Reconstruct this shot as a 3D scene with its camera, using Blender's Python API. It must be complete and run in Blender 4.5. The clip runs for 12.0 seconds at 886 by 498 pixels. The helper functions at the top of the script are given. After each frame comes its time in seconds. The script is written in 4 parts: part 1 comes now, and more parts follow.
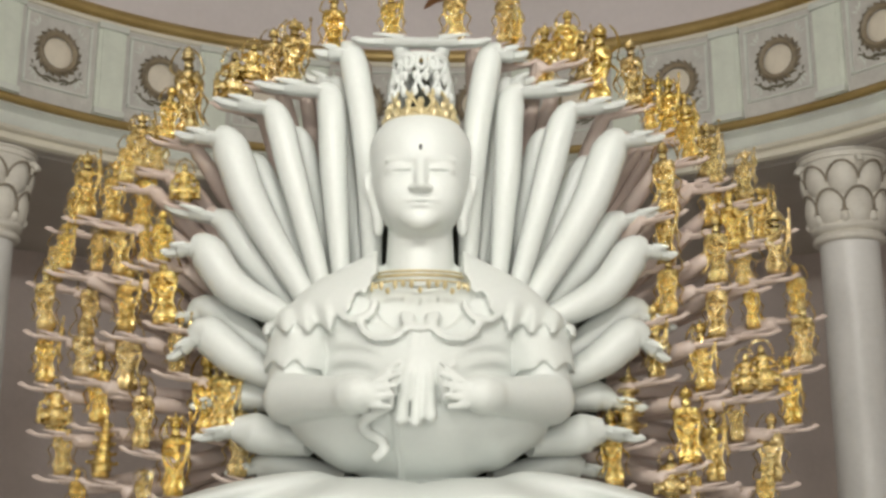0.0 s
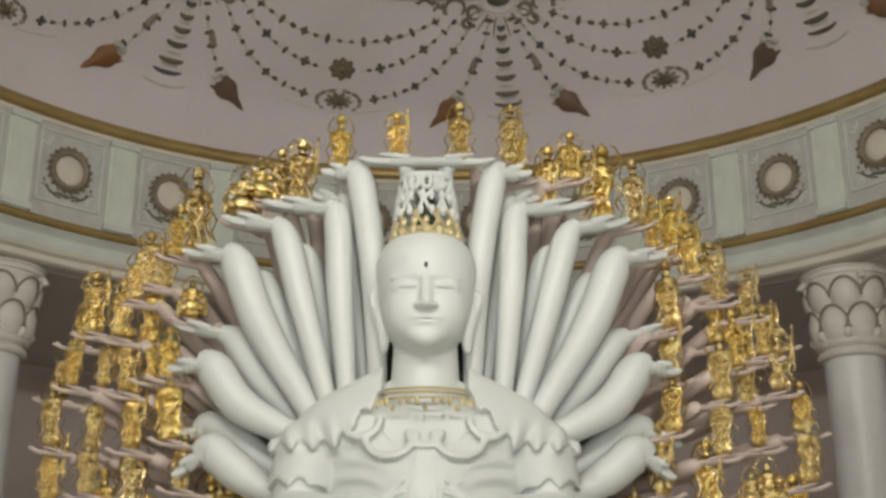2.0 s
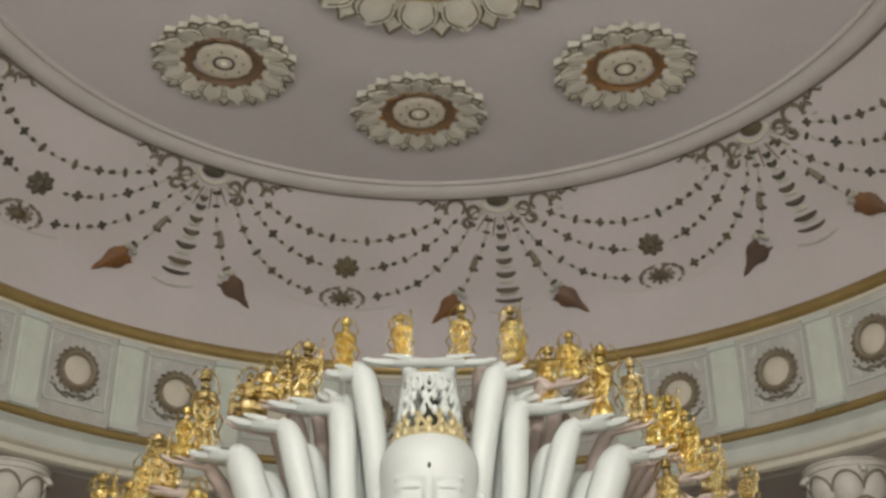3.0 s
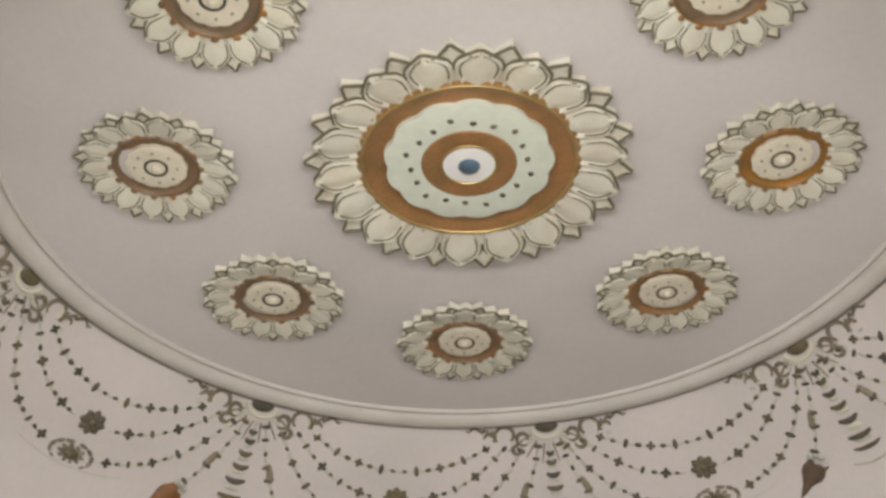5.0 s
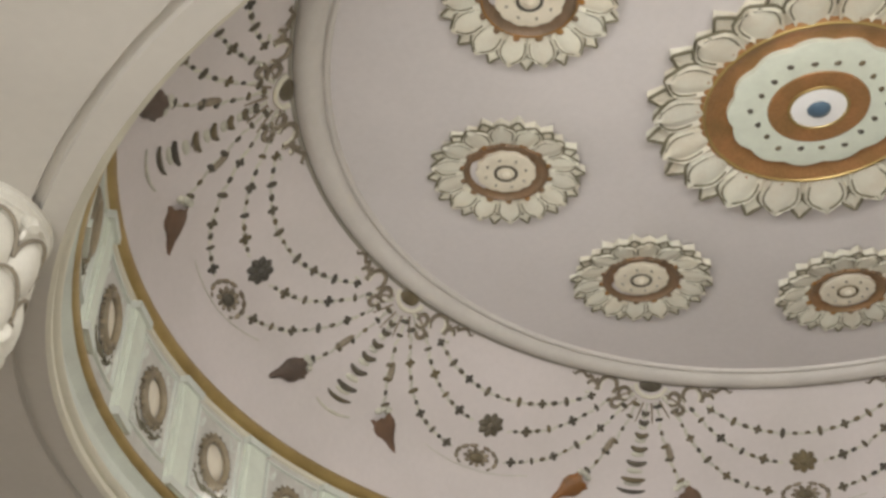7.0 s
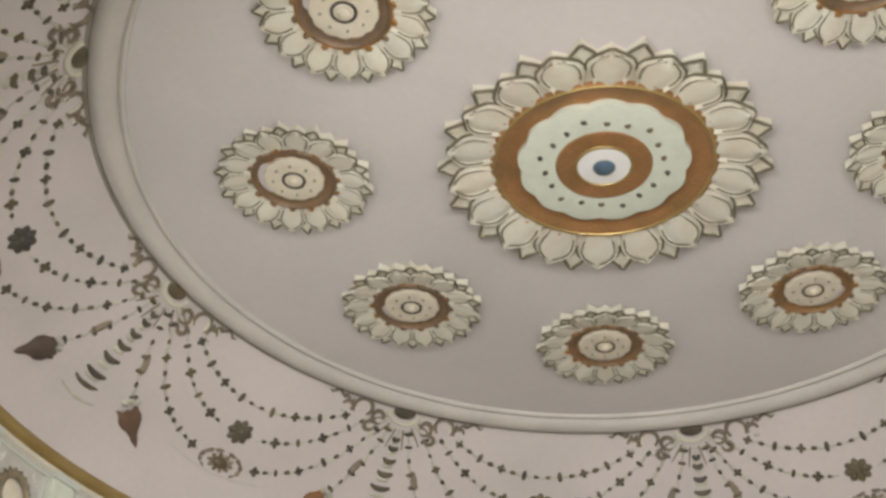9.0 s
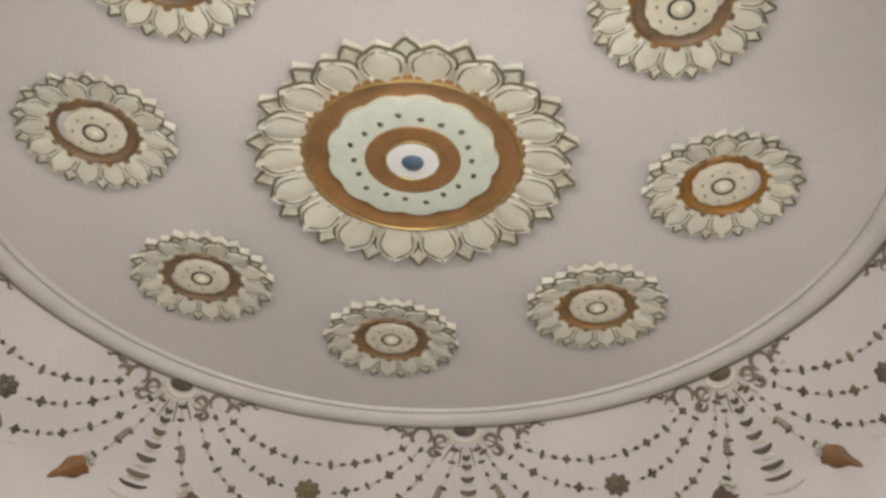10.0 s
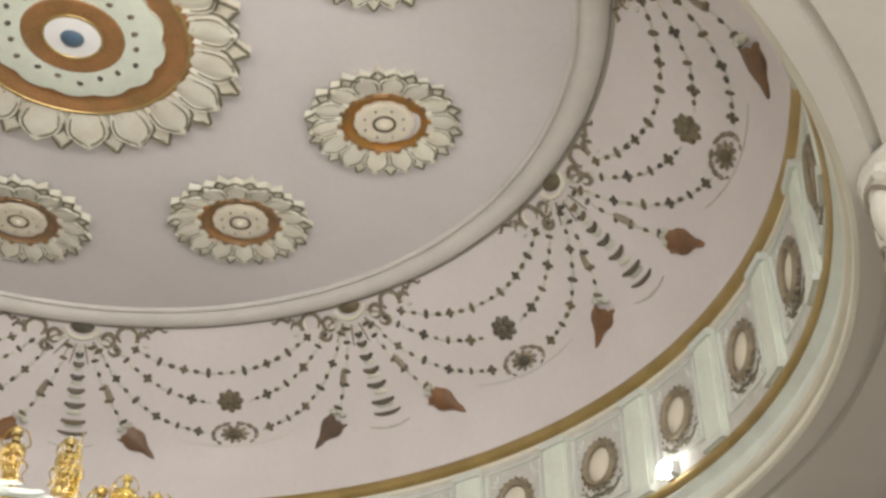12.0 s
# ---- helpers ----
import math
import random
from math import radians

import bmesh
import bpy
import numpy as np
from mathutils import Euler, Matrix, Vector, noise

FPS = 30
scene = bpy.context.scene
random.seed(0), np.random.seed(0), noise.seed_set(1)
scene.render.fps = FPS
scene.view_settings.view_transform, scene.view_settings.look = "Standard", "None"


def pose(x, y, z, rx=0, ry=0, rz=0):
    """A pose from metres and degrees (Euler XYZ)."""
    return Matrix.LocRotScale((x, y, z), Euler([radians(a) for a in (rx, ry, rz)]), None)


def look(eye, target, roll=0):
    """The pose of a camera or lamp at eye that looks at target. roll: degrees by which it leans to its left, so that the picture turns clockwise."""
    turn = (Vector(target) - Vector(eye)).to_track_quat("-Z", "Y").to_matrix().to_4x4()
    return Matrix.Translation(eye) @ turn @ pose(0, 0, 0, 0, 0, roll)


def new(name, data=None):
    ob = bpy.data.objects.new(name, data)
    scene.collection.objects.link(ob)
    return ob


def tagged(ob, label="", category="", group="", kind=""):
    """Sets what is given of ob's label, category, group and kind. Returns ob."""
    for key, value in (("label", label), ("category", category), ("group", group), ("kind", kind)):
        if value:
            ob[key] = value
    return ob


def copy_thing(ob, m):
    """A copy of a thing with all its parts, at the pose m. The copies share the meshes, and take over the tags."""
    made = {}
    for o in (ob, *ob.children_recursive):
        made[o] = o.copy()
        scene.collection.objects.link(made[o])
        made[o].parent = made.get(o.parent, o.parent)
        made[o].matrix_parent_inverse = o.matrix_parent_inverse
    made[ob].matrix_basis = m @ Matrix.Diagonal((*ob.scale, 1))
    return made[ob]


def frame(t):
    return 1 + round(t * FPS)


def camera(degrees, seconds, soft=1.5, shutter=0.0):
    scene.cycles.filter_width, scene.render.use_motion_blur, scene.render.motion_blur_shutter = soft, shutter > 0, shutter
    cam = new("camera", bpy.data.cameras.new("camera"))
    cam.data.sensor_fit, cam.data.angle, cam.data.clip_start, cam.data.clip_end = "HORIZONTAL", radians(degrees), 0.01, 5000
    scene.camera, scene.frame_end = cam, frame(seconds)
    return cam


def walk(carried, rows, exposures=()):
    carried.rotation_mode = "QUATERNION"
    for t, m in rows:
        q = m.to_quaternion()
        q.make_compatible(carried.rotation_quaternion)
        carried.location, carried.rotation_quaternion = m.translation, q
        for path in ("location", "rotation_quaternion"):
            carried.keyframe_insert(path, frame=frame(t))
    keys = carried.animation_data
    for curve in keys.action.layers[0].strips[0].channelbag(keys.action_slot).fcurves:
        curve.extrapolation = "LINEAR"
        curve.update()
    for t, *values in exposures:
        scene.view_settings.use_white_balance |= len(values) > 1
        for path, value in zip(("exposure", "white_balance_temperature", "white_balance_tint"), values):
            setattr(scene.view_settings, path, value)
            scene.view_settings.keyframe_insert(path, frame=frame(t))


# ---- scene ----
# ---- camera ----
cam = camera(39.261, 12.0, soft=3.0)
EYE = 1.6
# seconds, yaw, pitch, roll, place along the hall
ROWS = [
    (0.0, -1.144, 14.325, 0.003, 0.38),
    (0.5, -1.083, 14.18, 0.0, 0.375),
    (1.0, -1.233, 14.715, -0.034, 0.38),
    (1.5, -0.984, 16.536, -0.045, 0.36),
    (2.0, -0.885, 19.554, 0.141, 0.28),
    (2.5, -1.239, 23.513, 0.086, 0.13),
    (3.0, -0.768, 28.17, -0.235, -0.02),
    (3.5, -0.554, 32.051, -0.548, -0.1),
    (3.7, -0.607, 33.218, -0.622, -0.13),
    (4.5, 0.45, 37.4, -0.75, -0.17),
    (5.3, 3.957, 38.52, -0.53, -0.17),
    (5.5, 6.536, 38.158, -0.464, -0.18),
    (6.0, 13.937, 37.272, 0.49, -0.2),
    (6.5, 19.564, 37.094, 0.828, -0.22),
    (6.7, 21.456, 37.147, 1.177, -0.22),
    (7.5, 22.9, 37.6, 2.2, -0.2),
    (8.3, 17.375, 38.062, 2.948, -0.16),
    (8.5, 15.394, 38.169, 3.1, -0.15),
    (9.0, 9.747, 38.649, 2.719, -0.12),
    (9.5, 4.052, 38.751, 2.59, -0.09),
    (10.0, -2.121, 38.571, 2.425, -0.07),
    (10.5, -8.443, 38.109, 1.067, -0.06),
    (11.0, -13.645, 37.205, 0.729, -0.04),
    (11.5, -17.897, 36.889, 0.146, -0.03),
    (12.0, -22.564, 35.39, -0.3, 0.05),
]
walk(cam, [(t, pose(0, ahead, EYE, 90 + pitch, 0, yaw) @ pose(0, 0, 0, 0, 0, roll)) for t, yaw, pitch, roll, ahead in ROWS],
     [(0, -0.32), (1.0, -0.34), (1.5, -0.70), (2.0, -0.70), (2.5, -0.62), (3.0, -0.58), (3.5, -0.21), (5.3, 0.14), (9.5, 0.11), (11.0, 0.17), (12, 0.28)])

# ---- plan, in metres ----
U = 7.0                 # height of the gold moulding over the eye
CY = 1.415 * U         # axis of the rotunda, ahead of the camera
TAU = 2 * math.pi


def up(h):
    return EYE + U * h


SOFFIT = up(0.714)

# ---- light ----
world = bpy.data.worlds.new("world")
scene.world = world
world.use_nodes = True
wn = world.node_tree
sky = wn.nodes.new("ShaderNodeTexSky")
sky.sky_type, sky.sun_disc, sky.sun_elevation, sky.sun_rotation = "NISHITA", False, radians(40), radians(160)
wn.links.new(sky.outputs[0], wn.nodes["Background"].inputs[0])
wn.nodes["Background"].inputs[1].default_value = 0.1


def area_lamp(name, m, sx, sy, watts, colour, spread=180):
    data = bpy.data.lights.new(name, "AREA")
    data.shape, data.size, data.size_y, data.energy, data.color = "RECTANGLE", sx, sy, watts, colour
    data.spread = radians(spread)
    ob = new(name, data)
    ob.matrix_world = m
    return tagged(ob, "", "lamp", kind="structure")


# fill light added behind the camera, as daylight through an assumed entrance
area_lamp("rear_fill_light", look((0, -4.2, 2.4), (0, 8, 3.0)), 9.0, 4.2, 780, (1.0, 0.97, 0.91))
# ledge floodlight beams: known at 87; added fill at -87 and near the camera
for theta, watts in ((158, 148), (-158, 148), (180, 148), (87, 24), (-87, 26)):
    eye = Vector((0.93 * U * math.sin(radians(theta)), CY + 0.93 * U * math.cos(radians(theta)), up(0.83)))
    area_lamp("floodlight_and_fill_beam", look(eye, (0, CY + 0.5, 5.0 if abs(theta) > 100 else up(0.85))), 0.5, 0.3, watts, (1.0, 0.955, 0.88), 160 if abs(theta) > 100 else 180)

# ---- materials ----


def material(name, colour, rough=0.6, metal=0.0, vary=0.12, grain=0.0, scale=3.0, fine=40.0, bump=0.15, tint=None, island=0.0, spec=0.5, each=0.0):
    """Procedural surface: two scales of stain and grain over a base colour, and a fine relief."""
    m = bpy.data.materials.new(name)
    m.use_nodes = True
    n, l = m.node_tree.nodes, m.node_tree.links
    b = n["Principled BSDF"]
    b.inputs["Roughness"].default_value, b.inputs["Metallic"].default_value = rough, metal
    b.inputs["Specular IOR Level"].default_value = spec
    co = n.new("ShaderNodeTexCoord")
    big, small = n.new("ShaderNodeTexNoise"), n.new("ShaderNodeTexNoise")
    big.inputs["Scale"].default_value, big.inputs["Detail"].default_value = scale, 5
    small.inputs["Scale"].default_value, small.inputs["Detail"].default_value = fine, 3
    l.new(co.outputs["Object"], big.inputs["Vector"]), l.new(co.outputs["Object"], small.inputs["Vector"])
    ramp = n.new("ShaderNodeMix")
    ramp.data_type = "RGBA"
    other = tint or tuple(c * (1 - 2.2 * vary) for c in colour)
    ramp.inputs["A"].default_value, ramp.inputs["B"].default_value = (*colour, 1), (*other, 1)
    fac = n.new("ShaderNodeMapRange")
    fac.inputs["From Min"].default_value, fac.inputs["From Max"].default_value = 0.35, 0.75
    l.new(big.outputs[0], fac.inputs["Value"])
    l.new(fac.outputs[0], ramp.inputs["Factor"])
    last = ramp.outputs["Result"]
    hsv = n.new("ShaderNodeHueSaturation")
    val = n.new("ShaderNodeMapRange")
    val.inputs["To Min"].default_value, val.inputs["To Max"].default_value = 1 - vary, 1 + vary
    l.new(small.outputs[0], val.inputs["Value"])
    l.new(val.outputs[0], hsv.inputs["Value"]), l.new(last, hsv.inputs["Color"])
    last = hsv.outputs[0]
    if island:
        geo = n.new("ShaderNodeNewGeometry")
        iv = n.new("ShaderNodeMapRange")
        iv.inputs["To Min"].default_value, iv.inputs["To Max"].default_value = 1 - island, 1 + island
        h2 = n.new("ShaderNodeHueSaturation")
        l.new(geo.outputs["Random Per Island"], iv.inputs["Value"])
        l.new(iv.outputs[0], h2.inputs["Value"]), l.new(last, h2.inputs["Color"])
        last = h2.outputs[0]
    if each:
        info = n.new("ShaderNodeObjectInfo")
        ev = n.new("ShaderNodeMapRange")
        ev.inputs["To Min"].default_value, ev.inputs["To Max"].default_value = 1 - each, 1 + each
        h3 = n.new("ShaderNodeHueSaturation")
        l.new(info.outputs["Random"], ev.inputs["Value"])
        l.new(ev.outputs[0], h3.inputs["Value"]), l.new(ev.outputs[0], h3.inputs["Saturation"]), l.new(last, h3.inputs["Color"])
        last = h3.outputs[0]
    l.new(last, b.inputs["Base Color"])
    rr = n.new("ShaderNodeMapRange")
    rr.inputs["To Min"].default_value, rr.inputs["To Max"].default_value = max(0.03, rough - 0.12), min(1, rough + 0.12)
    l.new(big.outputs[0], rr.inputs["Value"]), l.new(rr.outputs[0], b.inputs["Roughness"])
    bp = n.new("ShaderNodeBump")
    bp.inputs["Strength"].default_value, bp.inputs["Distance"].default_value = bump, 0.02
    l.new(small.outputs[0], bp.inputs["Height"]), l.new(bp.outputs[0], b.inputs["Normal"])
    return m


PLASTER = material("dome_plaster", (0.655, 0.62, 0.63), 0.62, vary=0.05, scale=0.5, fine=14, bump=0.06, tint=(0.59, 0.56, 0.565))
COVE = material("cove_plaster", (0.66, 0.61, 0.61), 0.66, vary=0.05, scale=0.6, fine=14, bump=0.06, tint=(0.59, 0.55, 0.54))
TRIM = material("cream_moulding", (0.72, 0.69, 0.58), 0.5, vary=0.05, scale=1.5, fine=20, bump=0.08)
RIM = material("rim_moulding", (0.61, 0.58, 0.55), 0.55, vary=0.05, scale=1.5, fine=20, bump=0.08)
MINT = material("mint_stucco", (0.66, 0.70, 0.64), 0.6, vary=0.06, scale=2.0, fine=25, bump=0.1, tint=(0.56, 0.58, 0.54))
PANEL = material("panel_stucco", (0.58, 0.57, 0.53), 0.65, vary=0.12, scale=5.0, fine=30, bump=0.5, tint=(0.48, 0.47, 0.44))
GOLDLINE = material("gold_leaf_moulding", (0.43, 0.315, 0.125), 0.42, 0.5, vary=0.14, scale=2.0, fine=30, bump=0.15, tint=(0.32, 0.225, 0.085))
GREYLINE = material("groove_shade_and_stud_grey", (0.33, 0.31, 0.26), 0.6, vary=0.1, scale=2.0, fine=30)
PETAL = material("petal_stucco", (0.68, 0.67, 0.585), 0.55, vary=0.08, scale=3.0, fine=35, bump=0.2, tint=(0.60, 0.545, 0.45), each=0.07)
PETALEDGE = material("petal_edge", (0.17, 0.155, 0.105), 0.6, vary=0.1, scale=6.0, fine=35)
BRONZE = material("bronze_paint", (0.42, 0.21, 0.09), 0.40, 0.3, vary=0.3, scale=2.2, fine=30, bump=0.4, tint=(0.24, 0.15, 0.06))
UMBER = material("umber_paint", (0.21, 0.135, 0.062), 0.42, 0.2, vary=0.25, scale=2.5, fine=25, bump=0.4, tint=(0.34, 0.175, 0.075), each=0.25)
MINTDISC = material("mint_disc", (0.70, 0.75, 0.66), 0.5, vary=0.05, scale=5.0, fine=30)
CREAMDISC = material("cream_disc", (0.76, 0.70, 0.58), 0.5, vary=0.06, scale=5.0, fine=30)
BEAD = material("olive_bead", (0.135, 0.115, 0.080), 0.5, vary=0.2, scale=8.0, fine=40, each=0.4)
PALEBEAD = material("sage_leaf", (0.58, 0.57, 0.49), 0.55, vary=0.1, scale=8.0, fine=40, each=0.12)
SCROLL = material("umber_scroll", (0.19, 0.155, 0.11), 0.55, vary=0.15, scale=8.0, fine=40, tint=(0.30, 0.26, 0.20), island=0.3)
BELL = material("rust_bell", (0.19, 0.105, 0.06), 0.5, vary=0.3, scale=5.0, fine=40, bump=0.3, tint=(0.11, 0.07, 0.045), each=0.38)
WREATH = material("wreath_umber", (0.17, 0.14, 0.10), 0.5, vary=0.2, scale=10.0, fine=50, tint=(0.28, 0.23, 0.15), island=0.3)
WHITE = material("white_enamel", (0.85, 0.85, 0.86), 0.35, vary=0.03)
BLUE = material("blue_enamel", (0.10, 0.17, 0.25), 0.3, vary=0.2, fine=60)
WALL = material("rose_grey_wall", (0.72, 0.64, 0.605), 0.6, vary=0.06, scale=0.8, fine=12, bump=0.05)
CEIL = material("aisle_ceiling", (0.60, 0.57, 0.52), 0.7, vary=0.04, scale=0.6, fine=12, bump=0.05)
SHAFT = material("column_stone", (0.83, 0.83, 0.81), 0.35, vary=0.05, scale=1.0, fine=14, bump=0.05, tint=(0.70, 0.70, 0.68))
CAPITAL = material("capital_stucco", (0.76, 0.74, 0.67), 0.55, vary=0.08, scale=5, fine=30, bump=0.2, tint=(0.66, 0.63, 0.56))
LEAFRIM = material("capital_leaf_rim", (0.30, 0.26, 0.20), 0.6, vary=0.1, scale=5, fine=30)
FLOOR = material("polished_floor_marble", (0.62, 0.58, 0.52), 0.15, vary=0.06, scale=1.2, fine=9, bump=0.02)
MARBLE = material("white_marble", (0.69, 0.725, 0.70), 0.40, vary=0.03, scale=1.2, fine=22, bump=0.06, tint=(0.65, 0.685, 0.66))
# pinkish rear arms, colour lowered to deepen the shade between the great arms
ARMS = material("pinkish_shaded_arm_marble", (0.60, 0.50, 0.445), 0.45, vary=0.04, scale=3, fine=22, bump=0.05)
# darker mottling stands in for the shaded crevices of the gilt figures
GOLD = material("gilding_with_painted_shade", (1.0, 0.83, 0.40), 0.21, 1.0, vary=0.22, scale=10, fine=55, bump=0.5, tint=(0.60, 0.40, 0.10), each=0.12)
PALEGOLD = material("worn_gilding", (0.72, 0.62, 0.36), 0.4, 0.5, vary=0.1, scale=9, fine=45, bump=0.4)
DARK = material("black_bead", (0.02, 0.02, 0.02), 0.3, vary=0.1)
# dark tone painted as the shade behind the arms and in the crown
GAPSHADE = material("painted_gap_shade", (0.07, 0.075, 0.055), 0.8, vary=0.15, scale=3, fine=25)
METAL = material("lamp_housing", (0.5, 0.5, 0.5), 0.4, 0.6, vary=0.05)

# ---- mesh helpers ----


def finish(name, bm, mats, parent=None, smooth=True):
    me = bpy.data.meshes.new(name)
    bm.to_mesh(me)
    bm.free()
    for m in (mats if isinstance(mats, (list, tuple)) else [mats]):
        me.materials.append(m)
    if smooth:
        me.polygons.foreach_set("use_smooth", [True] * len(me.polygons))
        me.set_sharp_from_angle(angle=radians(45))
    ob = new(name, me)
    if parent is not None:
        ob.parent = parent
    return ob


def part(name, bm, mat, parent, label=""):
    return tagged(finish(name, bm, mat, parent), label)


def empty(name, m=None):
    ob = new(name)
    ob.empty_display_size = 0.1
    if m is not None:
        ob.matrix_world = m
    return ob


def lathe(bm, profile, cx=0.0, cy=0.0, seg=48, a0=0.0, a1=TAU, mat=0, closed=False):
    """Turns a profile of (radius, height) round the upright line through cx, cy; angles go from ahead to the right."""
    full = abs(a1 - a0 - TAU) < 1e-6
    count = seg if full else seg + 1
    rows = []
    for i in range(count):
        a = a0 + (a1 - a0) * i / seg
        rows.append([bm.verts.new((cx + r * math.sin(a), cy + r * math.cos(a), z)) for r, z in profile])
    pairs = len(profile) if closed else len(profile) - 1
    for i in range(seg):
        p, q = rows[i], rows[(i + 1) % count]
        for j in range(pairs):
            k = (j + 1) % len(profile)
            f = bm.faces.new((p[j], p[k], q[k], q[j]))
            f.material_index = mat
    return rows


def box(bm, m, sx, sy, sz, taper=1.0, bevel=0.0):
    """A block that stands on the origin of m, narrowed towards its top by taper."""
    lo = [bm.verts.new(m @ Vector((x * sx / 2, y * sy / 2, 0))) for x, y in ((-1, -1), (1, -1), (1, 1), (-1, 1))]
    t = taper
    hi = [bm.verts.new(m @ Vector((x * sx / 2 * t, y * sy / 2 * t, sz))) for x, y in ((-1, -1), (1, -1), (1, 1), (-1, 1))]
    faces = [bm.faces.new(lo[::-1]), bm.faces.new(hi)]
    for i in range(4):
        faces.append(bm.faces.new((lo[i], lo[(i + 1) % 4], hi[(i + 1) % 4], hi[i])))
    if bevel:
        bmesh.ops.bevel(bm, geom=list({e for f in faces for e in f.edges}), offset=bevel, segments=1, affect="EDGES", profile=0.5)


def dome_blob(bm, m, rx, ry, h, seg=8, rings=3, mat=0):
    """A low boss: an ellipse at its foot, rounded to its top along m's z."""
    rows = []
    for j in range(rings):
        a = math.pi / 2 * j / rings
        rows.append([bm.verts.new(m @ Vector((rx * math.cos(a) * math.cos(TAU * i / seg), ry * math.cos(a) * math.sin(TAU * i / seg), h * math.sin(a)))) for i in range(seg)])
    top = bm.verts.new(m @ Vector((0, 0, h)))
    for j in range(rings - 1):
        for i in range(seg):
            bm.faces.new((rows[j][i], rows[j][(i + 1) % seg], rows[j + 1][(i + 1) % seg], rows[j + 1][i])).material_index = mat
    for i in range(seg):
        bm.faces.new((rows[-1][i], rows[-1][(i + 1) % seg], top)).material_index = mat


def tube(bm, pts, radii, seg=8, mat=0, flat=1.0, cap=True):
    """A swept tube through pts; flat squeezes it along z."""
    pts = [Vector(p) for p in pts]
    rows = []
    ref = Vector((0, 1, 0.02))
    for i, p in enumerate(pts):
        d = (pts[min(i + 1, len(pts) - 1)] - pts[max(i - 1, 0)]).normalized()
        s = d.cross(ref)
        if s.length < 1e-3:
            s = d.cross(Vector((1, 0, 0)))
        s.normalize()
        u = s.cross(d)
        rows.append([bm.verts.new(p + radii[i] * (math.cos(TAU * k / seg) * u + flat * math.sin(TAU * k / seg) * s)) for k in range(seg)])
    for a, b in zip(rows, rows[1:]):
        for k in range(seg):
            bm.faces.new((a[k], a[(k + 1) % seg], b[(k + 1) % seg], b[k])).material_index = mat
    if cap:
        for row, flip in ((rows[0], True), (rows[-1], False)):
            bm.faces.new(row[::-1] if flip else row).material_index = mat


def spline(ctrl, n):
    """n + 1 points on a smooth curve through the control points."""
    c = [Vector(p) for p in ctrl]
    c = [2 * c[0] - c[1]] + c + [2 * c[-1] - c[-2]]
    out = []
    spans = len(c) - 3
    for i in range(n + 1):
        s = min(i / n * spans, spans - 1e-6)
        k = int(s)
        t = s - k
        a, b, d, e = c[k:k + 4]
        out.append(0.5 * (2 * b + (d - a) * t + (2 * a - 5 * b + 4 * d - e) * t * t + (3 * b - a - 3 * d + e) * t ** 3))
    return out


def round_axis(theta, h=0.0):
    """The pose on the rotunda's axis, turned theta degrees from ahead to the right."""
    return pose(0, CY, h, 0, 0, -theta)


# ---- the rotunda ----
def surface(name, profile, mat, label, seg=128, kind="structure", closed=False):
    bm = bmesh.new()
    lathe(bm, [(r * U, up(h)) for r, h in profile], 0, CY, seg, closed=closed)
    return tagged(finish(name, bm, mat), label, name.split("_")[0], kind=kind)


def arc(r0, h0, rad, a0, a1, n=8):
    return [(r0 + rad * math.cos(radians(a0 + (a1 - a0) * i / n)), h0 + rad * math.sin(radians(a0 + (a1 - a0) * i / n))) for i in range(n + 1)]


COVE_PROFILE = [(0.786, 1.2985), (0.831, 1.2547), (0.878, 1.2081), (0.922, 1.1685), (0.955, 1.1389), (0.971, 1.1108), (0.980, 1.0735), (0.985, 1.0375), (0.988, 1.0130)]


def cove_at(s):
    """Radius and height on the cove, in units, with the slope; s runs from the rim to the gold moulding."""
    x = min(max(s, 0), 0.9999) * (len(COVE_PROFILE) - 1)
    k = int(x)
    a, b = COVE_PROFILE[k], COVE_PROFILE[k + 1]
    f = x - k
    return a[0] + (b[0] - a[0]) * f, a[1] + (b[1] - a[1]) * f, math.atan2(b[1] - a[1], b[0] - a[0])


def on_cove(theta, s, lift=0.0, turn=0.0):
    """A pose on the cove at theta degrees, in the frame of the rotunda's axis at eye height; its z leaves the surface, its y runs down the cove."""
    r, h, slope = cove_at(s)
    a = radians(theta)
    radial = Vector((math.sin(a), math.cos(a), 0))
    down = radial * math.cos(slope) + Vector((0, 0, math.sin(slope)))
    side = Vector((math.cos(a), -math.sin(a), 0))
    normal = side.cross(down)
    if normal.dot(radial) > 0:
        normal, side = -normal, -side
    m = Matrix((side, down, normal)).transposed().to_4x4()
    m.translation = radial * r * U + Vector((0, 0, EYE + U * h)) + normal * lift
    return m @ pose(0, 0, 0, 0, 0, turn)


surface("ceiling_dome", [(0.735, 1.304), (0.65, 1.3065), (0.57, 1.309), (0.487, 1.3110), (0.4, 1.3135), (0.3, 1.317), (0.15, 1.3205), (0.001, 1.3215)], PLASTER, "shallow dome of plain greyish white plaster")
surface("ceiling_cove", COVE_PROFILE, COVE, "sloping cove of plain pinkish white plaster")
surface("trim_dome_rim", [(0.728, 1.309)] + arc(0.734, 1.3020, 0.0050, 180, 345, 6) + [(0.741, 1.3010)] + arc(0.7625, 1.3085, 0.0235, 200, 335, 12) + [(0.7845, 1.303)], RIM, "broad rounded cream moulding round the dome")
